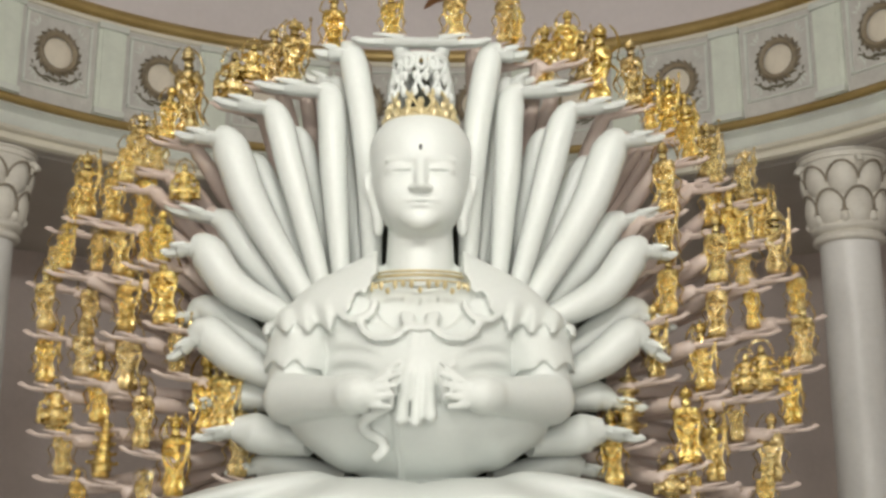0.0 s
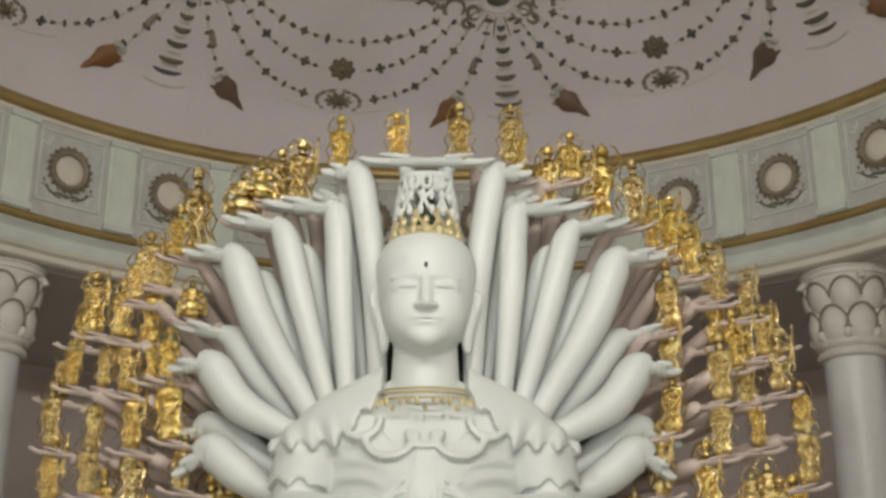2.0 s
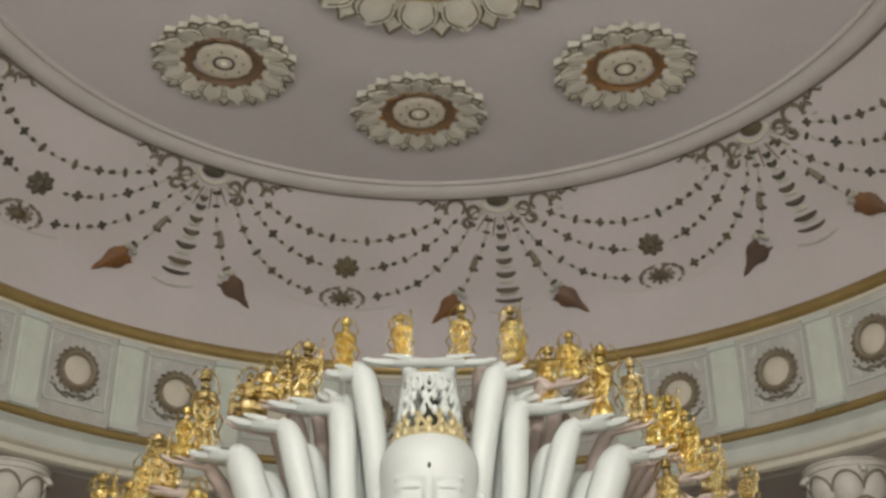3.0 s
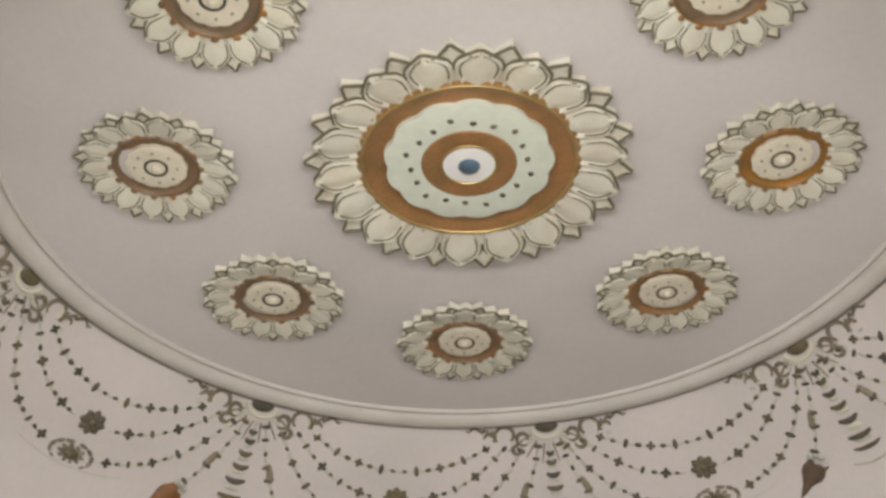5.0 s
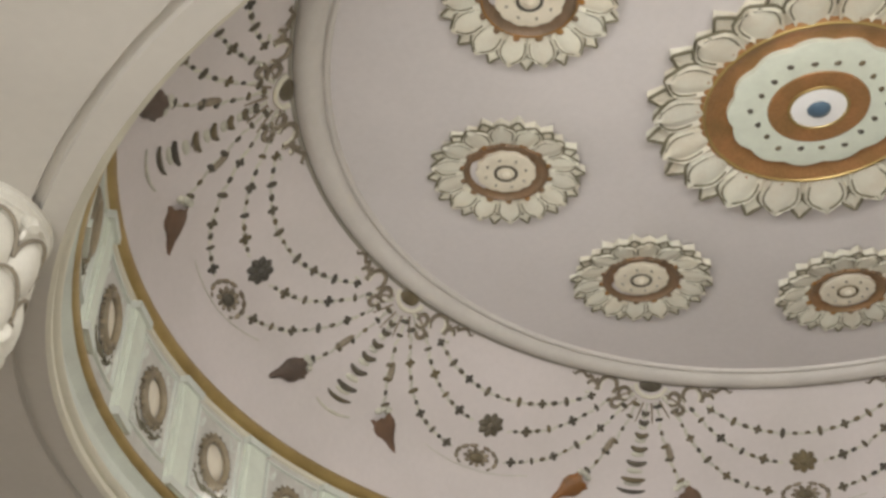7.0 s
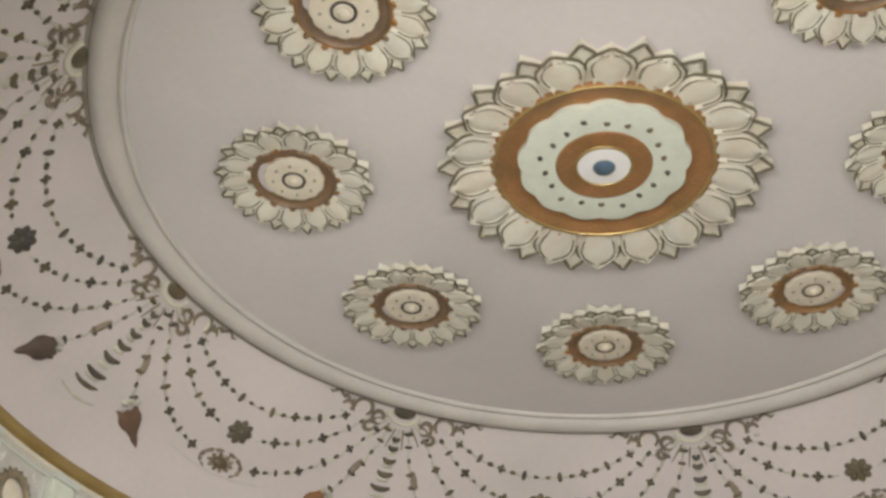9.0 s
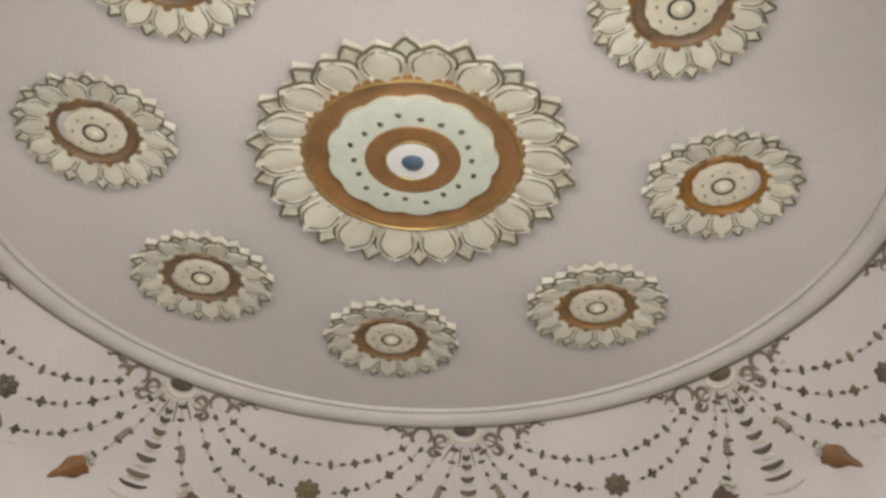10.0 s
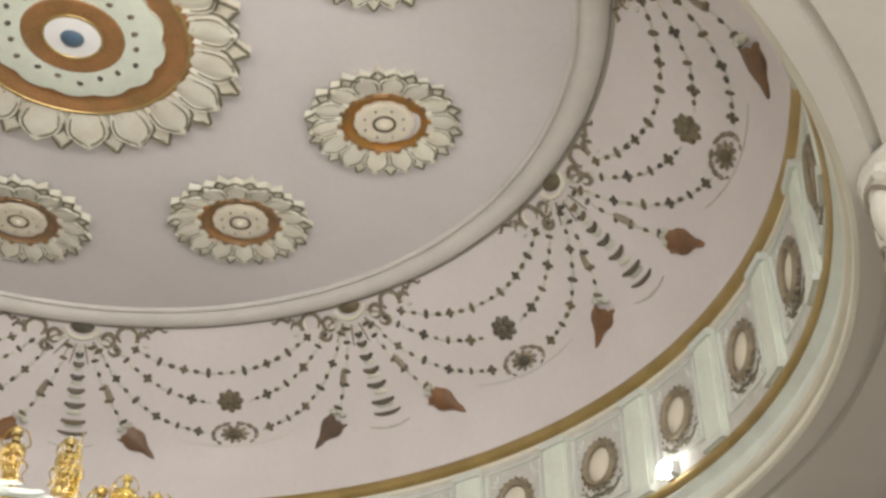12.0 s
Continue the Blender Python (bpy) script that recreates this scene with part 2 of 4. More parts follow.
# dark band that draws the shade of the groove below the rim
surface("trim_rim_line", arc(0.7875, 1.2985, 0.0048, -180, 60, 5), GREYLINE, "thin dark line painted as the shade of the groove under the dome rim")
surface("trim_gold_moulding", arc(0.989, 1.0010, 0.0140, 90, 290, 8), GOLDLINE, "gold moulding between cove and frieze")
surface("trim_cream_strip", [(0.988, 0.9895), (0.985, 0.988), (0.984, 0.980), (0.989, 0.978)], TRIM, "cream strip under the gold moulding")
surface("wall_frieze", [(0.988, 0.990), (0.988, 0.795)], PANEL, "ring frieze of pale grey green stucco")
surface("trim_gold_bead", arc(0.986, 0.7895, 0.0085, 60, 300, 6), GOLDLINE, "thin gold bead below the frieze")
surface("trim_fascia", [(0.990, 0.783), (0.985, 0.780), (0.983, 0.776), (0.992, 0.772), (0.997, 0.768), (0.998, 0.749), (0.995, 0.745)], MINT, "pale fascia of the entablature")
surface("trim_lower_moulding", [(0.997, 0.746), (0.989, 0.742), (0.986, 0.736), (0.988, 0.7335), (0.998, 0.732), (0.999, 0.7285), (0.993, 0.7265), (0.993, 0.7185), (1.003, 0.7143)], TRIM, "stepped lower moulding of the entablature")
bm = bmesh.new()
lathe(bm, [(0.998 * U, SOFFIT), (1.024 * U, SOFFIT), (1.026 * U, SOFFIT + 0.05), (1.034 * U, SOFFIT + 0.05), (1.036 * U, SOFFIT), (1.17 * U, SOFFIT)], 0, CY, 128)
tagged(finish("trim_soffit", bm, CEIL), "flat plastered soffit under the entablature", "soffit", kind="structure")
WALLR = 12.6
bm = bmesh.new()
lathe(bm, [(1.17 * U, SOFFIT), (1.17 * U, SOFFIT + 0.10), (1.185 * U, SOFFIT + 0.12), (WALLR + 0.2, SOFFIT + 0.12)], 0, CY, 96)
tagged(finish("ceiling_aisle", bm, CEIL), "plain plastered ceiling of the aisle", "ceiling", kind="structure")
bm = bmesh.new()
# opening assumed out of view, to let the added fill light in
OPEN = 27.0
lathe(bm, [(WALLR, 0), (WALLR, SOFFIT + 0.12), (WALLR + 0.3, SOFFIT + 0.12), (WALLR + 0.3, 0)], 0, CY, 96, radians(-180 + OPEN), radians(180 - OPEN), closed=True)
tagged(finish("wall_round", bm, WALL), "round wall of plain rose grey plaster", "wall", kind="structure")
bm = bmesh.new()
lathe(bm, [(WALLR, 4.6), (WALLR, SOFFIT + 0.12), (WALLR + 0.3, SOFFIT + 0.12), (WALLR + 0.3, 4.6)], 0, CY, 16, radians(180 - OPEN), radians(180 + OPEN), closed=True)
tagged(finish("wall_over_assumed_opening", bm, WALL), "wall over the wide opening assumed behind the camera", "wall", kind="structure")
bm = bmesh.new()
box(bm, pose(0, CY - 4, -0.3), 60, 60, 0.3)
tagged(finish("floor", bm, FLOOR), "polished pale marble floor", "floor", kind="structure")

# ---- columns ----
def column():
    c = empty("column")
    top = up(0.7125)
    R = 0.0515 * U
    cap0 = up(0.556)
    bm = bmesh.new()
    prof = [(R * 1.3, 0), (R * 1.3, 0.12)] + [(R * 1.12 + 0.10 * math.cos(a), 0.22 + 0.10 * math.sin(a)) for a in [radians(-70 + 20 * i) for i in range(8)]] + [(R * 1.06, 0.36)]
    prof += [(R * (1.04 - 0.04 * k / 8), 0.4 + (cap0 - 0.4) * k / 8) for k in range(9)]
    lathe(bm, prof, seg=40)
    part("shaft", bm, SHAFT, c, "smooth pale grey stone shaft")
    bm = bmesh.new()
    h = cap0
    prof = [(R, h - 0.02)] + [(R * 1.08 + 0.05 * math.cos(a), h + 0.03 + 0.05 * math.sin(a)) for a in [radians(-80 + 32 * i) for i in range(6)]]
    prof += [(R * 1.06, h + 0.10)] + [(R * 1.10 + 0.06 * math.cos(a), h + 0.17 + 0.06 * math.sin(a)) for a in [radians(-80 + 32 * i) for i in range(6)]] + [(R * 1.02, h + 0.25)]
    lathe(bm, prof, seg=40)
    part("neck_ring", bm, CAPITAL, c, "rounded neck rings")
    bm = bmesh.new()
    b0 = h + 0.24
    bell = [(R * 1.16, b0 - 0.02), (R * 1.22, b0 + 0.20), (R * 1.27, b0 + 0.45), (R * 1.36, b0 + 0.62), (R * 1.44, top - 0.08)]
    lathe(bm, bell, seg=48)
    part("bell", bm, CAPITAL, c)
    # rows of rounded scale leaves with raised darker edges, and small buds between them
    for n, off, h, lean, rx, ry in ((8, 0.5, 0.50, -12, 0.185, 0.24), (8, 0.0, 0.14, -5, 0.19, 0.26), (8, 0.5, 0.02, -3, 0.075, 0.10)):
        for i in range(n):
            a = TAU * (i + off) / n
            rr = R * (1.19 + 0.18 * h)
            m = pose(rr * math.sin(a), rr * math.cos(a), b0 + h, 0, 0, -math.degrees(a)) @ pose(0, 0, 0, -90 + lean, 0, 0)
            bm = bmesh.new()
            dome_blob(bm, m @ pose(0, 0, -0.045), rx, ry, 0.125, 16, 4)
            part("leaf", bm, CAPITAL, c)
            bm = bmesh.new()
            pts = []
            for q in range(15):
                t = math.pi * q / 14
                pts.append(m @ Vector(((rx + 0.004) * math.cos(t), -(ry + 0.004) * math.sin(t) + 0.03, 0.050 - 0.055 * math.cos(t) ** 2)))
            tube(bm, pts, [0.015] * 15, 6)
            part("leaf_rim", bm, LEAFRIM, c, "raised darker leaf edge")
    for i in range(4):
        bm = bmesh.new()
        a = TAU * (i + 0.5) / 4
        pts = []
        for k in range(26):
            t = k / 25 * 2.2 * TAU / 2
            q = 0.10 * (1 - k / 32)
            pts.append(Vector((math.sin(a), math.cos(a), 0)) * (R * 1.38 + q * math.cos(t)) + Vector((0, 0, top - 0.20 + q * math.sin(t))))
        tube(bm, pts, [0.045 * (1 - 0.5 * k / 25) for k in range(26)], 6)
        part("volute", bm, CAPITAL, c)
    bm = bmesh.new()
    lathe(bm, [(R * 1.30, top - 0.10), (R * 1.52, top - 0.09), (R * 1.52, top - 0.03), (R * 1.58, top - 0.02), (R * 1.58, top + 0.008), (R * 1.2, top + 0.008)], seg=40)
    part("abacus", bm, CAPITAL, c)
    return c


first = tagged(column(), "pale grey round column with leafy capital under the entablature", "column", "columns of the rotunda")
COLR = 1.085 * U
for k in (0, 1, 2, 3, 5, 6, 7):
    m = pose(COLR * math.sin(radians(45 * k)), CY + COLR * math.cos(radians(45 * k)), 0, 0, 0, -45 * k)
    if k:
        copy_thing(first, m)
    else:
        first.matrix_world = m

# ---- frieze panels ----
FR = 0.988 * U
FZ = up(0.897)


def frieze_panel():
    t = empty("frieze_panel")
    bm = bmesh.new()
    w, h = 0.128 * U, 0.142 * U
    r = FR - 0.035
    a = w / 2 / FR

    def bar(a0, a1, z0, z1, thick):
        n = 6
        rows = []
        for i in range(n + 1):
            q = a0 + (a1 - a0) * i / n
            rows.append([bm.verts.new((rr * math.sin(q), rr * math.cos(q), z)) for rr, z in ((FR + 0.01, z0), (FR - thick, z0 + 0.008), (FR - thick, z1 - 0.008), (FR + 0.01, z1))])
        for p, q in zip(rows, rows[1:]):
            for j in range(3):
                bm.faces.new((p[j], p[j + 1], q[j + 1], q[j]))
        bm.faces.new(rows[0]), bm.faces.new(rows[-1][::-1])

    e = 0.035
    bar(-a, a, FZ + h / 2 - e, FZ + h / 2, 0.035), bar(-a, a, FZ - h / 2, FZ - h / 2 + e, 0.035)
    bar(-a, -a + e / FR, FZ - h / 2 + e, FZ + h / 2 - e, 0.034), bar(a - e / FR, a, FZ - h / 2 + e, FZ + h / 2 - e, 0.034)
    part("frame", bm, MINT, t, "raised pale frame")
    face = Matrix(((1, 0, 0, 0), (0, 0, -1, FR), (0, 1, 0, FZ), (0, 0, 0, 1)))
    bm = bmesh.new()
    ring = [face @ Vector((0.233 * math.cos(TAU * i / 28), 0.243 * math.sin(TAU * i / 28), 0.035)) for i in range(29)]
    tube(bm, ring, [0.040] * 29, 8)
    for i in range(40):
        q = TAU * i / 40
        out = 0.285 if i % 2 else 0.262
        m = face @ pose(out * math.cos(q), out * 1.04 * math.sin(q), 0.02, 0, 0, math.degrees(q) + 25)
        dome_blob(bm, m, 0.045, 0.020, 0.03, 6, 2)
    part("wreath", bm, WREATH, t, "dark brown leaf wreath")
    bm = bmesh.new()
    dome_blob(bm, face @ pose(0, 0, 0.004), 0.195, 0.205, 0.03, 24, 4)
    part("wreath_centre", bm, CREAMDISC, t, "pale round boss")
    bm = bmesh.new()
    for s in (-1, 1):
        pts = [face @ Vector((s * (0.05 + 0.30 * u), -0.36 + 0.10 * u * u + 0.018 * math.sin(9 * u), 0.012)) for u in [i / 10 for i in range(11)]]
        tube(bm, pts, [0.020 - 0.012 * i / 10 for i in range(11)], 6)
        for i in range(5):
            dome_blob(bm, face @ pose(s * (0.10 + 0.055 * i), -0.385 + 0.012 * i * i, 0.0, 0, 0, s * (30 + 12 * i)), 0.045, 0.017, 0.02, 6, 2)
    dome_blob(bm, face @ pose(0, -0.36, 0), 0.05, 0.03, 0.03, 8, 2)
    part("ribbon_spray", bm, PETALEDGE, t, "raised grey ribbon and leaf spray")
    bm = bmesh.new()
    for s in (-1, 1):
        for v in (-1, 1):
            for k in range(3):
                dome_blob(bm, face @ pose(s * (0.34 - 0.035 * k), v * (0.30 + 0.04 * k), 0.0, 0, 0, s * v * (20 + 35 * k)), 0.06, 0.018, 0.02, 6, 2)
            part("corner_leaf", bm, MINT, t)
            bm = bmesh.new()
    bm.free()
    return t


first = tagged(frieze_panel(), "square stucco panel with dark leaf wreath, set in the frieze", "frieze panel", "frieze panels")
ANGLES = [s * (6.5 + 11.68 * k) for k in range(15) for s in (-1, 1)]
for i, a in enumerate(ANGLES):
    if i:
        copy_thing(first, round_axis(a))
    else:
        first.matrix_world = round_axis(a)


def pilaster():
    t = empty("pilaster_strip")
    bm = bmesh.new()
    w = 0.054 * U
    for u0, u1, thick in ((-0.5, 0.5, 0.05), (-0.36, 0.36, 0.066)):
        rows = []
        for i in range(5):
            q = (u0 + (u1 - u0) * i / 4) * w / FR
            rows.append([bm.verts.new((r * math.sin(q), r * math.cos(q), z)) for r, z in ((FR + 0.01, up(0.797)), (FR - thick, up(0.797)), (FR - thick, up(0.9795)), (FR + 0.01, up(0.9795)))])
        for p, q in zip(rows, rows[1:]):
            for j in range(3):
                bm.faces.new((p[j], p[j + 1], q[j + 1], q[j]))
        bm.faces.new(rows[0]), bm.faces.new(rows[-1][::-1])
    part("shaft_strip", bm, MINTDISC, t)
    bm = bmesh.new()
    q = Matrix(((1, 0, 0, 0), (0, 0, -1, FR - 0.06), (0, 1, 0, up(0.804)), (0, 0, 0, 1)))
    box(bm, q @ pose(0, 0, -0.05), w * 1.06, 0.08, 0.10)
    part("end_block", bm, MINT, t)
    bm = bmesh.new()
    box(bm, q @ pose(0, up(0.972) - up(0.804), -0.05), w * 1.06, 0.08, 0.10)
    part("end_block", bm, MINT, t)
    return t


first = tagged(pilaster(), "flat pale mint pilaster strip between frieze panels", "pilaster", "pilaster strips")
mids = [0.0] + [s * (6.5 + 11.68 * (k + 0.5)) for k in range(14) for s in (-1, 1)] + [180.0]
for i, a in enumerate(mids):
    if i:
        copy_thing(first, round_axis(a))
    else:
        first.matrix_world = round_axis(a)


# ---- medallions of the dome ----
PETAL_SHAPE = ((0.0, 0.66), (0.18, 0.80), (0.36, 0.95), (0.54, 1.0), (0.68, 0.90), (0.80, 0.62), (0.90, 0.30), (1.0, 0.03))


def petal(bm, a, r0, r1, w, h, droop):
    """An ogee-pointed petal below the plane z = 0, from r0 to r1 along the angle a, its tip hanging by droop."""
    d, s = Vector((math.sin(a), math.cos(a), 0)), Vector((math.cos(a), -math.sin(a), 0))
    rows = []
    for v, f in PETAL_SHAPE:
        hh = h * (0.55 + 0.45 * math.sin(math.pi * (0.15 + 0.6 * v))) + droop * v * v
        rows.append([bm.verts.new(d * (r0 + (r1 - r0) * v) + s * (u * w * f) + Vector((0, 0, -hh + k * h))) for u, k in ((-1, 0.45), (-0.9, 0.0), (-0.68, 0.28), (0, -0.10), (0.68, 0.28), (0.9, 0.0), (1, 0.45))])
    for p, q in zip(rows, rows[1:]):
        for k in range(6):
            bm.faces.new((p[k], q[k], q[k + 1], p[k + 1]))
    edge = [r[0] for r in rows] + [r[-1] for r in rows[::-1]]
    base = [bm.verts.new((v.co.x, v.co.y, 0.02)) for v in edge]
    n = len(edge)
    for i in range(n):
        bm.faces.new((edge[i], base[i], base[(i + 1) % n], edge[(i + 1) % n]))


def petal_line(bm, a, r0, r1, w, h, droop, inset, thick, v0, v1):
    """A thin line that follows the petal's outline on its face, drawn in by inset."""
    d, s = Vector((math.sin(a), math.cos(a), 0)), Vector((math.cos(a), -math.sin(a), 0))
    one = []
    for k in range(9):
        v = v0 + (v1 - v0) * k / 8
        f = float(np.interp(v, [q[0] for q in PETAL_SHAPE], [q[1] for q in PETAL_SHAPE])) * inset
        hh = h * (0.55 + 0.45 * math.sin(math.pi * (0.15 + 0.6 * v))) + droop * v * v - 0.2 * h
        one.append((v, f, hh))
    pts = [d * (r0 + (r1 - r0) * v) - s * (w * f) + Vector((0, 0, -hh)) for v, f, hh in one]
    pts += [d * (r0 + (r1 - r0) * min(v1 + 0.05, 0.97)) + Vector((0, 0, -one[-1][2]))]
    pts += [d * (r0 + (r1 - r0) * v) + s * (w * f) + Vector((0, 0, -hh)) for v, f, hh in one[::-1]]
    tube(bm, pts, [thick] * len(pts), 5)


def medallion(name, R, n, ring0, ring1, disc, inner, boss, eye):
    t = empty(name)
    q = R ** 0.5
    for i in range(n):
        a = TAU * (i + 0.5) / n
        bm = bmesh.new()
        petal(bm, a, ring0 * 0.97, R * 1.02, 0.50 * math.pi * R / n, 0.045 * q, 0.070 * q)
        back = part("back_petal", bm, PETAL, t, "pointed petal tip behind the row")
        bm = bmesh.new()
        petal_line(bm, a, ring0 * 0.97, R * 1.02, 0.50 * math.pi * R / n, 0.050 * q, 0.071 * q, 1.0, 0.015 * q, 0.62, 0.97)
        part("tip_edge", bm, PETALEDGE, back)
    for i in range(n):
        a = TAU * i / n
        bm = bmesh.new()
        petal(bm, a, ring0 * 0.96, R * 0.965, 0.80 * math.pi * R / n, 0.085 * q, 0.065 * q)
        leaf = part("petal", bm, PETAL, t)
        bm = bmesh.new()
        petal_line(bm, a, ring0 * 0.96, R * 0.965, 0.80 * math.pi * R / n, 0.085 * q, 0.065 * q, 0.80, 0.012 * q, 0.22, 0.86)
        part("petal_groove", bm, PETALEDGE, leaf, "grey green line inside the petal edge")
        # dark edge line that carries the petal's shadow in its colour
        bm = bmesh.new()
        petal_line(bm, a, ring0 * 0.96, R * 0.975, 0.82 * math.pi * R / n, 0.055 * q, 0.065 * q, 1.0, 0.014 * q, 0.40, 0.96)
        part("petal_rim_shade", bm, PETALEDGE, leaf, "grey green petal edge, its shadow line put into the colour")
        bm = bmesh.new()
        dome_blob(bm, pose(ring0 * 1.03 * math.sin(a), ring0 * 1.03 * math.cos(a), -0.05 * q, 180, 0, math.degrees(a)), 0.045 * q, 0.055 * q, 0.040, 8, 2)
        part("petal_root", bm, BRONZE if eye else UMBER, leaf)
    H = 0.044 * R ** 0.5
    bm = bmesh.new()
    lathe(bm, [(ring0 * 1.0, 0.02), (ring0 * 1.0, -H * 1.25), (ring0 * 0.975, -H * 1.5), (ring0 * 0.94, -H * 1.5), (ring0 * 0.90, -H * 0.85), (ring0 * 0.82, -H * 0.45), (ring1 * 1.05, -H * 0.35), (ring1 * 0.98, -H * 0.3)], seg=48)
    part("bronze_ring", bm, BRONZE if eye else UMBER, t, "orange brown bronzed ring")
    bm = bmesh.new()
    rim = [Vector((ring0 * 0.958 * math.sin(TAU * i / 48), ring0 * 0.958 * math.cos(TAU * i / 48), -H * 1.5)) for i in range(49)]
    tube(bm, rim, [0.014 * R ** 0.5] * 49, 6)
    part("ring_edge", bm, GOLDLINE if eye else UMBER, t)
    # scalloped disc
    bm = bmesh.new()
    seg = n * 6
    rows = []
    for r, z in ((1.0, -H * 0.25), (1.0, -H * 1.35), (0.96, -H * 1.5), (0.75, -H * 1.55), (inner / disc, -H * 1.45)):
        rows.append([bm.verts.new((disc * r * (1 + (0.055 * abs(math.sin(math.pi * 6.5 * i / (seg * 1.0) * 2)) if r > 0.9 else 0)) * math.sin(TAU * i / seg), disc * r * (1 + (0.055 * abs(math.sin(math.pi * 6.5 * i / seg * 2)) if r > 0.9 else 0)) * math.cos(TAU * i / seg), z)) for i in range(seg)])
    for p, q in zip(rows, rows[1:]):
        for i in range(seg):
            bm.faces.new((p[i], q[i], q[(i + 1) % seg], p[(i + 1) % seg]))
    part("scalloped_disc", bm, MINTDISC if eye else CREAMDISC, t)
    if eye:
        bm = bmesh.new()
        tube(bm, [Vector((boss * 1.03 * math.sin(TAU * i / 48), boss * 1.03 * math.cos(TAU * i / 48), -H * 1.72)) for i in range(49)], [0.018] * 49, 6)
        part("boss_edge", bm, GOLDLINE, t)
    for i in range(18 if eye else 8):
        a = TAU * i / (18 if eye else 8)
        r = inner * (1.24 if eye else 1.75) + (0.06 if i % 3 == 1 and eye else 0)
        bm = bmesh.new()
        dome_blob(bm, pose(r * math.sin(a), r * math.cos(a), -H * 1.45, 180, 0, math.degrees(a)), 0.045 * R ** 0.5 * (0.7 if eye else 0.5), 0.036 * R ** 0.5 * (0.7 if eye else 0.45), 0.03, 8, 2)
        part("stud", bm, BEAD if eye else GREYLINE, t)
    bm = bmesh.new()
    lathe(bm, [(inner * 1.02, -H * 1.3), (inner * 1.0, -H * 1.75), (inner * 0.93, -H * 1.8), (boss, -H * 1.5)], seg=36)
    part("inner_ring", bm, BRONZE if eye else BEAD, t)
    bm = bmesh.new()
    lathe(bm, [(boss * 1.03, -H * 1.35), (boss, -H * 1.75), (boss * 0.7, -H * 2.0), (boss * 0.42, -H * 2.05), (0.001, -H * 2.05)], seg=28)
    hub = part("boss", bm, WHITE if eye else CREAMDISC, t)
    if eye:
        bm = bmesh.new()
        dome_blob(bm, pose(0, 0, -H * 2.04, 180), boss * 0.42, boss * 0.42, 0.05, 16, 3)
        part("blue_stud", bm, BLUE, hub, "blue enamel centre")
    else:
        bm = bmesh.new()
        dome_blob(bm, pose(0, 0, -H * 2.04, 180), boss * 0.62, boss * 0.62, 0.04, 12, 3)
        part("knob", bm, CREAMDISC, hub)
    return t


big = tagged(medallion("ceiling_medallion", 0.253 * U, 18, 0.176 * U, 0.130 * U, 0.127 * U, 0.074 * U, 0.042 * U, True), "large cream petal medallion with bronzed ring and blue centre", "medallion")
big.matrix_world = pose(0, CY, up(1.3215), 0, 0, 5)
small = tagged(medallion("ceiling_rosette", 0.124 * U, 14, 0.069 * U, 0.047 * U, 0.046 * U, 0.019 * U, 0.014 * U, False), "small cream petal rosette with bronzed ring, on the dome", "rosette", "small rosettes round the medallion")
for k, a in enumerate((-2.1, 44.8, 89.5, 134.7, 178.8, -136.0, -92.4, -46.8)):
    m = pose(0.487 * U * math.sin(radians(a)), CY + 0.487 * U * math.cos(radians(a)), up(1.3112), 0, 0, -a) @ pose(0, 0, 0, 1.6)
    if k:
        copy_thing(small, m)
    else:
        small.matrix_world = m


# ---- fans and swags of the cove ----
def bead_meshes():
    """Shared meshes: a lozenge bead, a crossbar, a four-petalled flower, a slim leaf."""
    made = []
    for kind in range(4):
        bm = bmesh.new()
        if kind == 1:
            dome_blob(bm, Matrix(), 0.62, 1.30, 0.7, 7, 2)
        elif kind == 2:
            for q in range(4):
                dome_blob(bm, pose(0.8 * math.cos(q * TAU / 4), 0.8 * math.sin(q * TAU / 4), 0), 0.62, 0.62, 0.6, 6, 2)
            dome_blob(bm, Matrix(), 0.5, 0.5, 0.9, 6, 2)
        elif kind == 3:
            dome_blob(bm, Matrix(), 1.0, 0.30, 0.22, 6, 2)
        else:
            dome_blob(bm, Matrix(), 1.15, 0.75, 0.7, 6, 2)
        ob = finish("bead", bm, PALEBEAD if kind == 3 else BEAD)
        made.append(ob.data)
        bpy.data.objects.remove(ob)
    return made


BEADS = bead_meshes()


def strand(parent, pts, size, start=0, order=(2, 0, 1, 0), leaf=1.0):
    """Beads along a list of (theta, s) on the cove, turned along it, large and small by turns, with slim pale leaves between them."""
    for i, (th, s) in enumerate(pts):
        j = min(max(i, 1), len(pts) - 1)
        m = on_cove(th, s, -0.004)
        step = m.to_3x3().inverted() @ (on_cove(*pts[j]).translation - on_cove(*pts[j - 1]).translation)
        turn = pose(0, 0, 0, 0, 0, math.degrees(math.atan2(step.y, step.x)))
        kind = order[(i + start) % len(order)]
        g = size * (0.80, 1.0, 0.95)[kind] * (0.85 + 0.3 * ((i * 37 + start * 13) % 7) / 7)
        ob = new("bead", BEADS[kind])
        ob.parent = parent
        ob.matrix_basis = m @ turn @ Matrix.Scale(g, 4)
        if leaf:
            ob = new("leaf", BEADS[3])
            ob.parent = parent
            ob.matrix_basis = m @ turn @ pose(step.length * 0.5, 0, 0.0, 0, 0, 12 * (-1) ** i) @ Matrix.Scale(min(0.13, step.length * 0.42) * leaf, 4)


